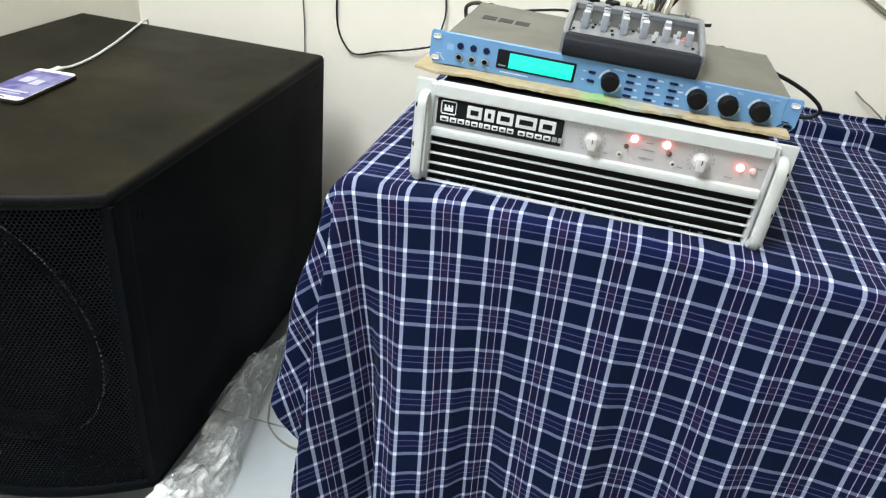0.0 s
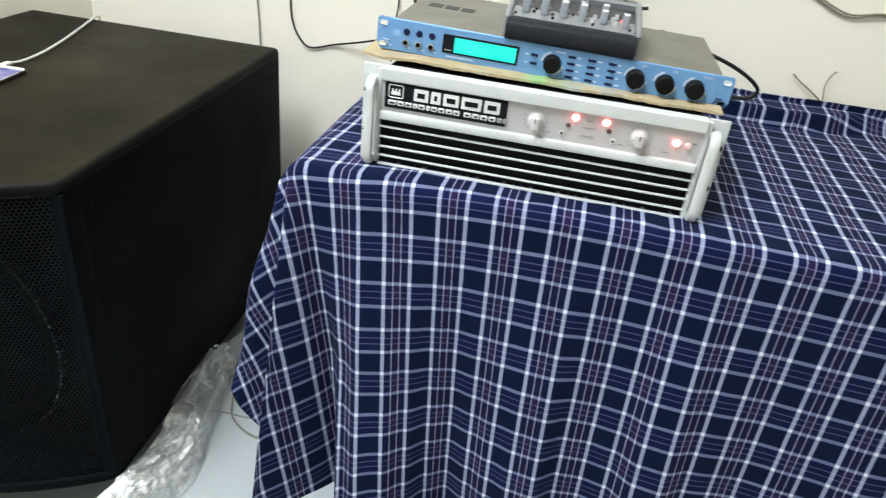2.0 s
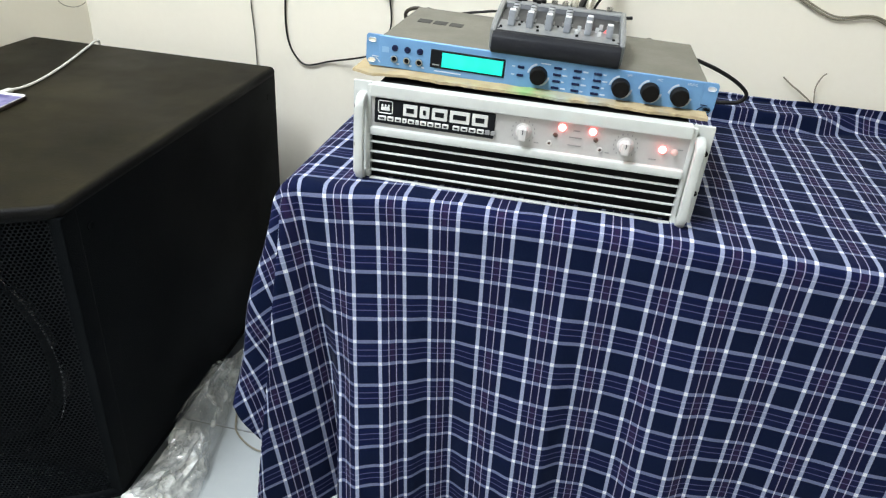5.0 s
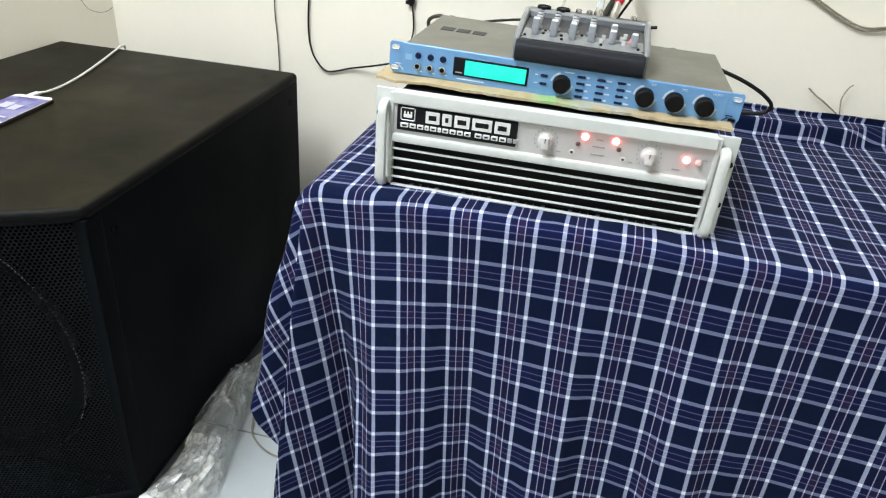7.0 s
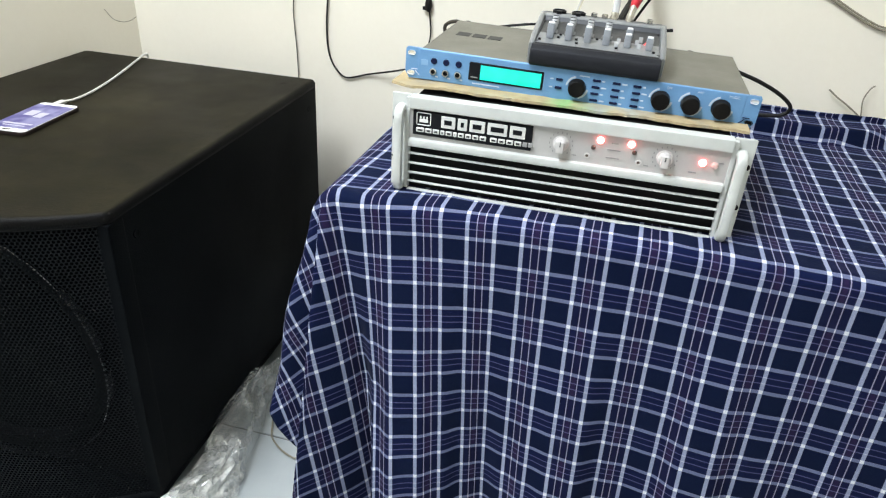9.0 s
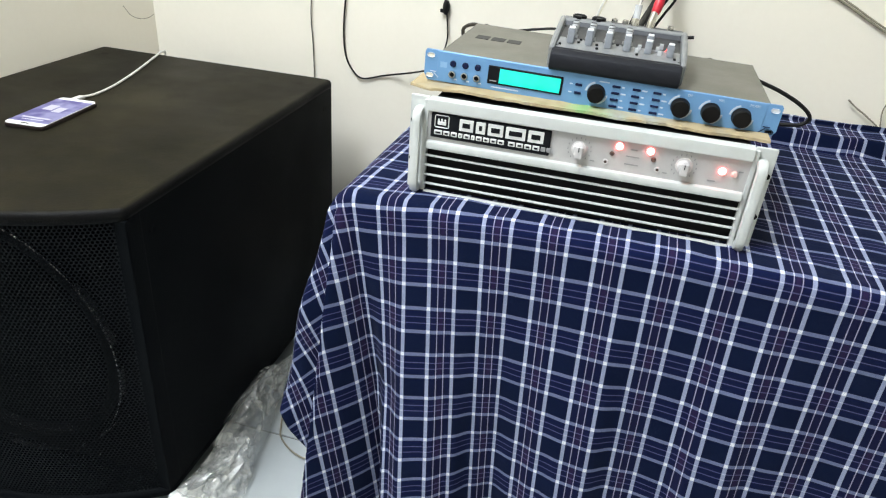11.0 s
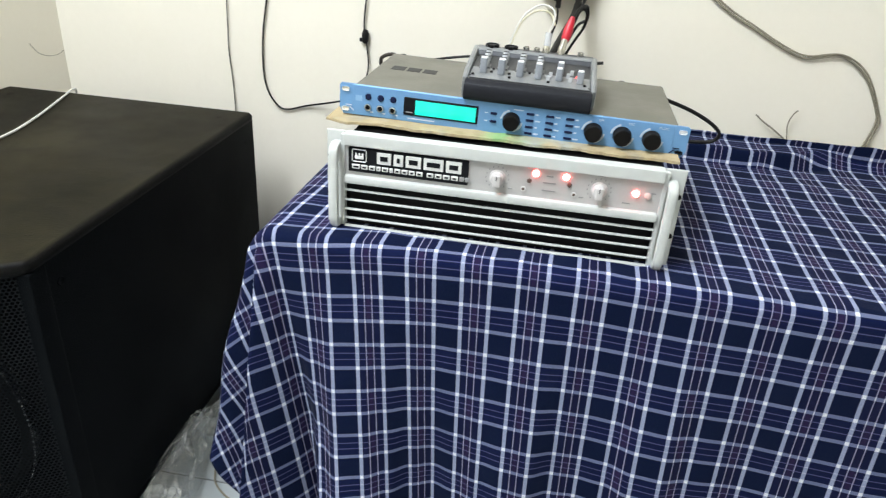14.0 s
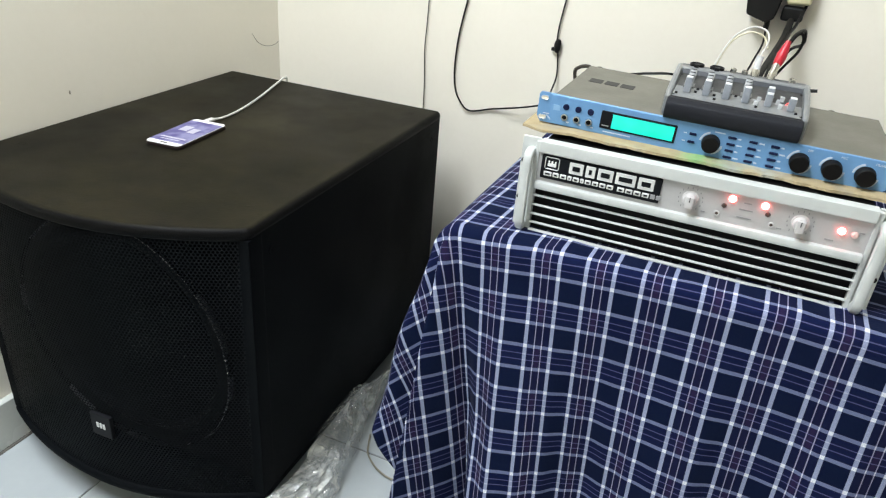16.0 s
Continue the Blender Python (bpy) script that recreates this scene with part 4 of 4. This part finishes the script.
    for x in (-0.083, 0.083):
        for y in (0.093, 0.176):
            part("screw", lathe([(0.0, 0.001), (0.0018, 0.001), (0.0022, 0.0)], 10, "Z", (x, y, face_z(y))), BLACK, MX)
    # connectors along the ridge
    for x in (-0.066, -0.037):
        s = part("jack_socket", lathe([(0.0105, -0.002), (0.0105, 0.004), (0.0088, 0.005), (0.0075, 0.003), (0.0, 0.003)], 20, "Z", (x, 0.206, 0.0520)), BLACK, MX, "round black socket")
        part("latch", box(x - 0.0035, x + 0.0035, 0.192, 0.198, 0.0485, 0.0570, 0.001), BLACK, s)
    for x in (-0.014, 0.002, 0.015, 0.0375, 0.068):
        part("phono_socket", lathe([(0.0046, -0.002), (0.0046, 0.006), (0.0034, 0.0065), (0.003, 0.002), (0.0, 0.002)], 16, "Z", (x, 0.205, 0.0520)), CHROME, MX, "metal phono socket")


build_mixer()


# ---- leads plugged into the mixer ----
def lead(name, points, radius, mat, label, category="cable", group=""):
    return whole(name, tube(points, radius), mat, label, category, group)


def plug_lead(name, foot, tip, radius, sleeve, cord, path, cord_r, label, clear_foot=True):
    """A plug standing in a socket, with its cord."""
    t = thing(name, pose(*foot), label, "audio lead")
    a = Vector(tip) - Vector(foot)
    part("plug", tube([(0, 0, 0), a * 0.5, a], radius, 14, 2), sleeve, t)
    if clear_foot:
        part("collar", tube([(0, 0, -0.004), a * 0.12, a * 0.25], radius * 1.12, 14, 2), CHROME, t)
    part("cord", tube([Vector(p) - Vector(foot) for p in path], cord_r), cord, t)
    return t


MZ = TOP + 0.1852 + 0.054
plug_lead("red_audio_lead", (0.060, 0.205, MZ - 0.001), (0.065, 0.213, MZ + 0.024), 0.0052, CHROME, CABLE,
          [(0.069, 0.220, MZ + 0.038), (0.077, 0.236, MZ + 0.056), (0.090, 0.265, MZ + 0.060), (0.093, 0.285, MZ + 0.038), (0.080, 0.33, MZ + 0.02), (0.06, 0.37, MZ - 0.03), (0.03, 0.42, MZ - 0.10)], 0.0024, "red phono plug on a black lead standing in a mixer")
part("red_sleeve", lathe([(0.0, 0.016), (0.0052, 0.016), (0.0068, 0.022), (0.0074, 0.032), (0.0058, 0.044), (0.0036, 0.054), (0.0, 0.054)], 16, "Z"), RED, bpy.data.objects["red_audio_lead"], "red plastic plug sleeve").rotation_euler = (radians(-20), radians(12), 0)
plug_lead("clear_audio_lead", (0.0375, 0.205, MZ - 0.001), (0.0385, 0.212, MZ + 0.024), 0.0052, CLEAR, CABLE_WHITE,
          [(0.0387, 0.213, MZ + 0.024), (0.044, 0.228, MZ + 0.044), (0.038, 0.248, MZ + 0.055), (0.018, 0.260, MZ + 0.056), (-0.004, 0.256, MZ + 0.040), (-0.017, 0.242, MZ + 0.012), (-0.024, 0.236, MZ - 0.02), (-0.027, 0.26, MZ - 0.05)], 0.0014, "clear phono plug on a white looped lead in a mixer")
lead("cream_lead", [(0.046, 0.236, MZ + 0.032), (0.036, 0.262, MZ + 0.045), (0.016, 0.276, MZ + 0.046), (-0.004, 0.270, MZ + 0.033), (-0.016, 0.254, MZ + 0.008), (-0.022, 0.242, MZ - 0.02), (-0.023, 0.262, MZ - 0.05)], 0.0014, CABLE_CREAM, "thin cream lead looping behind a mixer")
lead("black_lead", [(0.040, 0.245, MZ - 0.03), (0.049, 0.308, MZ - 0.013), (0.060, 0.39, MZ), (0.072, 0.486, MZ + 0.015), (0.079, 0.553, MZ + 0.038)], 0.0052, CABLE, "thick black cables running up from a mixer", group="black leads of the mixer")
lead("black_lead", [(0.052, 0.245, MZ - 0.03), (0.058, 0.31, MZ - 0.011), (0.070, 0.40, MZ + 0.006), (0.081, 0.50, MZ + 0.022), (0.090, 0.545, MZ + 0.034), (0.102, 0.590, MZ + 0.078), (0.106, 0.592, MZ + 0.16)], 0.0028, CABLE, "thick black cables running up from a mixer", group="black leads of the mixer")
lead("side_plug", [(0.108, 0.190, MZ - 0.010), (0.117, 0.191, MZ - 0.009), (0.124, 0.191, MZ - 0.008)], 0.0024, CABLE, "short black plug in the side of a mixer", "plug")

lead("looped_lead", [(0.058, 0.25, MZ - 0.03), (0.066, 0.262, MZ + 0.010), (0.076, 0.256, MZ + 0.045), (0.085, 0.262, MZ + 0.056), (0.092, 0.275, MZ + 0.046), (0.090, 0.285, MZ + 0.026), (0.080, 0.30, MZ + 0.004), (0.066, 0.33, MZ - 0.03), (0.04, 0.40, MZ - 0.10)], 0.0022, CABLE, "thin black lead looped beside a red plug")

# ---- cables of the processor ----
lead("power_cable", [(0.215, 0.345, TOP + 0.162), (0.245, 0.362, TOP + 0.148), (0.293, 0.36, TOP + 0.133), (0.331, 0.36, TOP + 0.115), (0.351, 0.36, TOP + 0.097), (0.342, 0.362, TOP + 0.082), (0.315, 0.364, TOP + 0.077), (0.275, 0.372, TOP + 0.072), (0.24, 0.40, TOP + 0.05), (0.20, 0.43, TOP + 0.012)], 0.0034, CABLE, "black power cable curving from a rack processor")
lead("signal_cable", [(-0.16, 0.345, TOP + 0.178), (-0.13, 0.352, TOP + 0.183), (-0.09, 0.345, TOP + 0.190), (-0.05, 0.30, TOP + 0.195), (-0.02, 0.26, TOP + 0.20)], 0.0022, CABLE, "thin black lead between a processor and a mixer")
lead("brown_plug_lead", [(-0.222, 0.335, TOP + 0.172), (-0.235, 0.352, TOP + 0.178), (-0.255, 0.360, TOP + 0.172), (-0.262, 0.365, TOP + 0.158), (-0.25, 0.37, TOP + 0.12), (-0.22, 0.40, TOP + 0.03)], 0.0034, CABLE_BROWN, "bent dark plug lead behind a processor")


# ---- cables on the wall ----
def wall_line(points, gap=0.006):
    return [(x, back_y(x) - gap, z) for x, z in points]


lead("wall_cable", wall_line([(-0.690, 1.05), (-0.692, 0.92), (-0.696, 0.826), (-0.698, 0.76), (-0.700, 0.707), (-0.695, 0.622), (-0.694, 0.50), (-0.695, 0.30)]), 0.0013, CABLE_BROWN, "thin dark cable hanging down a cream wall", group="cables on the wall")
lead("wall_cable", wall_line([(-0.56, 1.05), (-0.585, 0.90), (-0.596, 0.838), (-0.610, 0.761), (-0.615, 0.692), (-0.611, 0.640), (-0.596, 0.606), (-0.566, 0.584), (-0.507, 0.600)]) + [(-0.44, 0.615, 0.620), (-0.388, 0.61, 0.636), (-0.33, 0.55, 0.668), (-0.25, 0.44, 0.72)], 0.0021, CABLE, "black cable hanging in a loop on a cream wall", group="cables on the wall")
sw = thing("cable_with_switch", pose(-0.366, back_y(-0.366) - 0.009, 0.773), "thin black cable with an inline switch on a wall", "cable")
part("cord", tube([(0.03, 0.004, 0.28), (0.012, 0.003, 0.16), (-0.003, 0.002, 0.04), (0, 0, 0), (0.004, 0, -0.024), (0.008, -0.002, -0.068), (0.004, -0.03, -0.115), (0.03, -0.12, -0.15)], 0.0018), CABLE, sw)
part("switch_body", lathe([(0.0, -0.016), (0.004, -0.015), (0.0075, -0.006), (0.008, 0.004), (0.0055, 0.013), (0.0, 0.015)], 14, "Z"), CABLE, sw, "small black inline switch")
part("switch_tab", box(-0.013, -0.004, -0.003, 0.003, -0.012, -0.004, 0.0015), CABLE, sw)
lead("sagging_cable", wall_line([(0.20, 1.03), (0.336, 0.912), (0.421, 0.865), (0.486, 0.833), (0.525, 0.823), (0.584, 0.832), (0.634, 0.801), (0.672, 0.74), (0.679, 0.71), (0.668, 0.655), (0.655, 0.60)]), 0.0023, CABLE_GREY, "grey brown twin cable sagging along a cream wall", group="cables on the wall")
lead("sagging_cable", wall_line([(0.20, 1.036), (0.336, 0.918), (0.421, 0.870), (0.486, 0.838), (0.525, 0.828), (0.584, 0.836), (0.636, 0.806), (0.676, 0.74), (0.684, 0.71), (0.672, 0.655), (0.657, 0.60)], 0.008), 0.0018, CABLE_GREY, "grey brown twin cable sagging along a cream wall", group="cables on the wall")
lead("loose_wire", wall_line([(0.460, 0.706), (0.478, 0.693), (0.500, 0.680), (0.533, 0.655), (0.55, 0.62)], 0.012), 0.0016, CABLE_GREY, "stiff cut wire end standing above a cloth", "wire", "cut wires")
lead("loose_wire", wall_line([(0.535, 0.724), (0.528, 0.715), (0.523, 0.695), (0.527, 0.672), (0.535, 0.64)], 0.012), 0.0013, CABLE_GREY, "stiff cut wire end standing above a cloth", "wire", "cut wires")
lead("corner_wire", [(LEFT + 0.006, 0.560, 0.694), (LEFT + 0.005, 0.585, 0.668), (LEFT + 0.006, 0.618, 0.655), (LEFT + 0.007, 0.648, 0.654), (LEFT + 0.010, 0.664, 0.660)], 0.0008, CABLE_GREY, "short bent wire on a cream wall by a corner")

whole("paint_chip", box(LEFT, LEFT + 0.0010, 0.004, 0.0075, 0.657, 0.664, 0.0004, 1), CABLE_GREY, "small brown chip in a cream painted wall", "wall mark")

# ---- plugs in the wall socket ----
def build_socket():
    x = 0.055
    y = back_y(x)
    s = thing("wall_socket", pose(x, y, 0.945, 0, 0, -3.4), "cream wall socket with black plugs", "socket")
    part("plate", box(-0.075, 0.055, -0.009, 0, -0.008, 0.075, 0.003), CREAM, s)
    p = thing("black_adapter", pose(0.025, y - 0.009, 0.915, 0, 8, -3.4), "black mains adapter plugged in a wall socket", "adapter")
    body = prism([(-0.020, -0.020), (0.018, -0.026), (0.030, -0.016), (0.030, 0.050), (-0.028, 0.050), (-0.028, 0.006)], 0.0, 0.042, 0.004)
    bmesh.ops.transform(body, matrix=pose(0, 0, 0, 90, 0, 0), verts=body.verts)
    part("adapter_body", body, CABLE, p)
    part("cord_grip", tube([(0.020, -0.024, -0.022), (0.022, -0.026, -0.030), (0.023, -0.028, -0.038)], 0.0052, 10, 3), CABLE, p)
    part("cord", tube([(0.023, -0.028, -0.036), (0.030, -0.07, -0.058), (0.028, -0.13, -0.080), (0.024, -0.23, -0.12)], 0.0019), CABLE, p)
    q = thing("cream_plug", pose(0.087, y - 0.009, 0.935, 0, -4, -3.4), "cream mains plug in a wall socket", "plug")
    part("plug_body", box(-0.022, 0.020, -0.034, 0, -0.012, 0.04, 0.006, 3), CREAM, q)
    r = thing("black_plug", pose(0.080, y - 0.009, 0.907, 0, 0, -3.4), "black plug with thick cable in a wall socket", "plug")
    part("plug_body", box(-0.018, 0.02, -0.030, -0.001, -0.014, 0.012, 0.005, 3), CABLE, r)
    part("cord", tube([(0.004, -0.024, -0.01), (0.002, -0.05, -0.045), (-0.012, -0.14, -0.075), (-0.03, -0.22, -0.10)], 0.0035), CABLE, r)


build_socket()

# ---- phone on the loudspeaker ----
def build_phone():
    t = thing("smartphone", pose(-0.8985, 0.036, SZ1 + 0.0005, 0, 0, 5), "white smartphone with its screen lit on a loudspeaker", "smartphone")
    def slab(hx, hy, z0, z1, r, bev):
        pts = []
        for cx, cy, a0 in ((hx - r, hy - r, 0), (-hx + r, hy - r, 90), (-hx + r, -hy + r, 180), (hx - r, -hy + r, 270)):
            for i in range(7):
                a = radians(a0 + 15 * i)
                pts.append((cx + r * math.cos(a), cy + r * math.sin(a)))
        return prism(pts, z0, z1, bev)
    part("back_shell", slab(0.0370, 0.0735, 0, 0.0062, 0.009, 0.0015), PHONE_EDGE, t, "rose metal edge")
    part("front_glass", slab(0.0358, 0.0724, 0.0061, 0.0074, 0.0085, 0.0005), PHONE_WHITE, t, "white front glass")
    part("screen", box(-0.0353, 0.0353, -0.059, 0.060, 0.0072, 0.0077), SCREEN, t, "lit blue violet screen")
    for k, (x0, x1, y0, y1) in enumerate(((-0.022, -0.004, 0.002, 0.028), (0.0, 0.016, -0.004, 0.02), (-0.026, 0.026, -0.042, -0.036), (-0.02, 0.02, -0.05, -0.047))):
        part("screen_block", box(x0, x1, y0, y1, 0.0076, 0.0079), SCREEN_PALE, t)
    part("home_button", box(-0.007, 0.007, -0.068, -0.064, 0.0073, 0.0079, 0.0002, 1), PHONE_EDGE, t)
    c = thing("charging_cable", pose(-0.92, 0.112, SZ1 + 0.004), "white charging cable lying across a black loudspeaker", "cable")
    part("plug", box(-0.006, 0.006, -0.004, 0.022, -0.003, 0.003, 0.002), CABLE_WHITE, c)
    part("cord", tube([(0.001, 0.02, 0), (0.006, 0.045, -0.001), (0.000, 0.10, -0.0015), (-0.020, 0.18, -0.0015), (-0.045, 0.26, -0.0015), (-0.068, 0.33, -0.001), (-0.078, 0.372, 0.0), (-0.088, 0.395, -0.03), (-0.09, 0.40, -0.25)], 0.0023), CABLE_WHITE, c)


build_phone()


# ---- packing film beside the loudspeaker ----
def crumpled(y0, y1, n, m, edge, height, rough, seed):
    """A loose sheet with sharp creases: against the cabinet's side at one edge, on the floor at the other."""
    b = bmesh.new()
    rows = []
    for i in range(n + 1):
        y = y0 + (y1 - y0) * i / n
        right, high = edge(y), height(y)
        row = []
        for j in range(m + 1):
            v = j / m
            x = -0.566 + (right + 0.566) * v
            z = high * (1 - v) ** 0.8 + 0.020 * math.sin(math.pi * v)
            d = Vector((x * 20 + seed, y * 13, z * 20))
            k = 0.018 * (0.5 - abs(noise.noise(d))) + 0.013 * (0.4 - abs(noise.noise(d * 2.2 + Vector((3, 1, 2))))) + 0.007 * (0.4 - abs(noise.noise(d * 4.3)))
            k *= rough * (0.25 + 0.75 * math.sin(math.pi * min(1.0, v * 0.9 + 0.12)))
            jy = 0.35 * (y1 - y0) / n * noise.noise(Vector((i * 7.3, j * 5.1, seed)))
            row.append(b.verts.new((max(-0.566, x + 1.7 * k), y + 0.9 * k + jy, max(0.003 + 0.002 * v, z + 1.6 * k))))
        rows.append(row)
    for i, (p, q) in enumerate(zip(rows, rows[1:])):
        for j in range(m):
            if noise.noise(Vector((i * 3.7, j * 2.9, seed + 5))) > 0:
                b.faces.new((p[j], p[j + 1], q[j + 1]))
                b.faces.new((p[j], q[j + 1], q[j]))
            else:
                b.faces.new((p[j], p[j + 1], q[j]))
                b.faces.new((p[j + 1], q[j + 1], q[j]))
    return b


def build_film():
    t = thing("packing_film", pose(0, 0, 0), "crumpled clear plastic packing film beside a loudspeaker", "plastic film")

    def edge(y):
        return -0.486 - 0.075 * ease((y + 0.20) / 0.45) - 0.020 * ease((-0.15 - y) / 0.12) + 0.012 * noise.noise(Vector((y * 14, 3, 0)))

    def height(y):
        return 0.092 + 0.028 * math.sin(y * 17 + 0.6) + 0.028 * noise.noise(Vector((y * 9, 8, 0))) - 0.03 * ease((-0.12 - y) / 0.2) - 0.012 * ease(y / 0.15)

    part("outer_sheet", crumpled(-0.31, 0.44, 66, 16, edge, height, 1.0, 0.0), FILM, t, "clear creased outer sheet", angle=3)
    part("inner_wad", crumpled(-0.44, -0.15, 34, 12, lambda y: edge(y) - 0.014 - 0.05 * ease((y + 0.27) / 0.10), lambda y: 1.04 * height(y) * ease((-0.14 - y) / 0.08), 0.85, 4.0), FILM_WAD, t, "milky bundled film under the clear sheet", angle=3)


build_film()
lead("floor_wire", [(-0.516, 0.085, 0.006), (-0.506, 0.060, 0.006), (-0.490, 0.030, 0.006), (-0.450, 0.002, 0.006), (-0.405, -0.005, 0.006), (-0.35, 0.02, 0.006)], 0.0018, CABLE_GREY, "thin brown wire curving on a tile floor", "wire")


# ---- floor tiles and skirting, piece by piece ----
def build_tiles():
    size, joint = 0.60, 0.003
    me_src = mesh_object("tile", box(-size / 2 + joint / 2, size / 2 - joint / 2, -size / 2 + joint / 2, size / 2 - joint / 2, -0.006, 0.0, 0.0012, 1), TILE)
    me = me_src.data
    bpy.data.objects.remove(me_src)
    x0, y0 = -0.916 - 0.6 - 0.3, 0.042 - 7 * 0.6 + 0.3
    for i in range(9):
        for j in range(10):
            x, y = x0 + 0.6 + i * size, y0 + j * size
            if x - 0.3 > RIGHT or x + 0.3 < LEFT or y - 0.3 > 0.7 or y + 0.3 < FRONT:
                continue
            t = new("tile", me)
            t.location = (x, y, 0)
            t.parent = FLOOR
    sk = thing("baseboard", pose(0, 0, 0), "grey white glazed tile skirting along a wall", "skirting", kind="structure")
    part("grout_line", box(LEFT, LEFT + 0.0215, FRONT, 0.67, -0.001, 0.0032, 0.0008, 1), GROUT, sk, "dark joint where skirting meets floor")
    for i in range(12):
        y = FRONT + 0.18 + 0.4 * i
        part("skirting_tile", box(LEFT, LEFT + 0.017, y - 0.1985, min(y + 0.1985, 0.675), 0.003, 0.105, 0.0012, 1), SKIRT, sk)


build_tiles()


def ceiling_light():
    t = thing("ceiling_light", pose(-0.79, -0.90, HIGH), "flat white ceiling light panel", "ceiling light")
    part("housing", box(-0.27, 0.27, -0.62, 0.62, -0.055, 0, 0.004), CEILING, t)


ceiling_light()
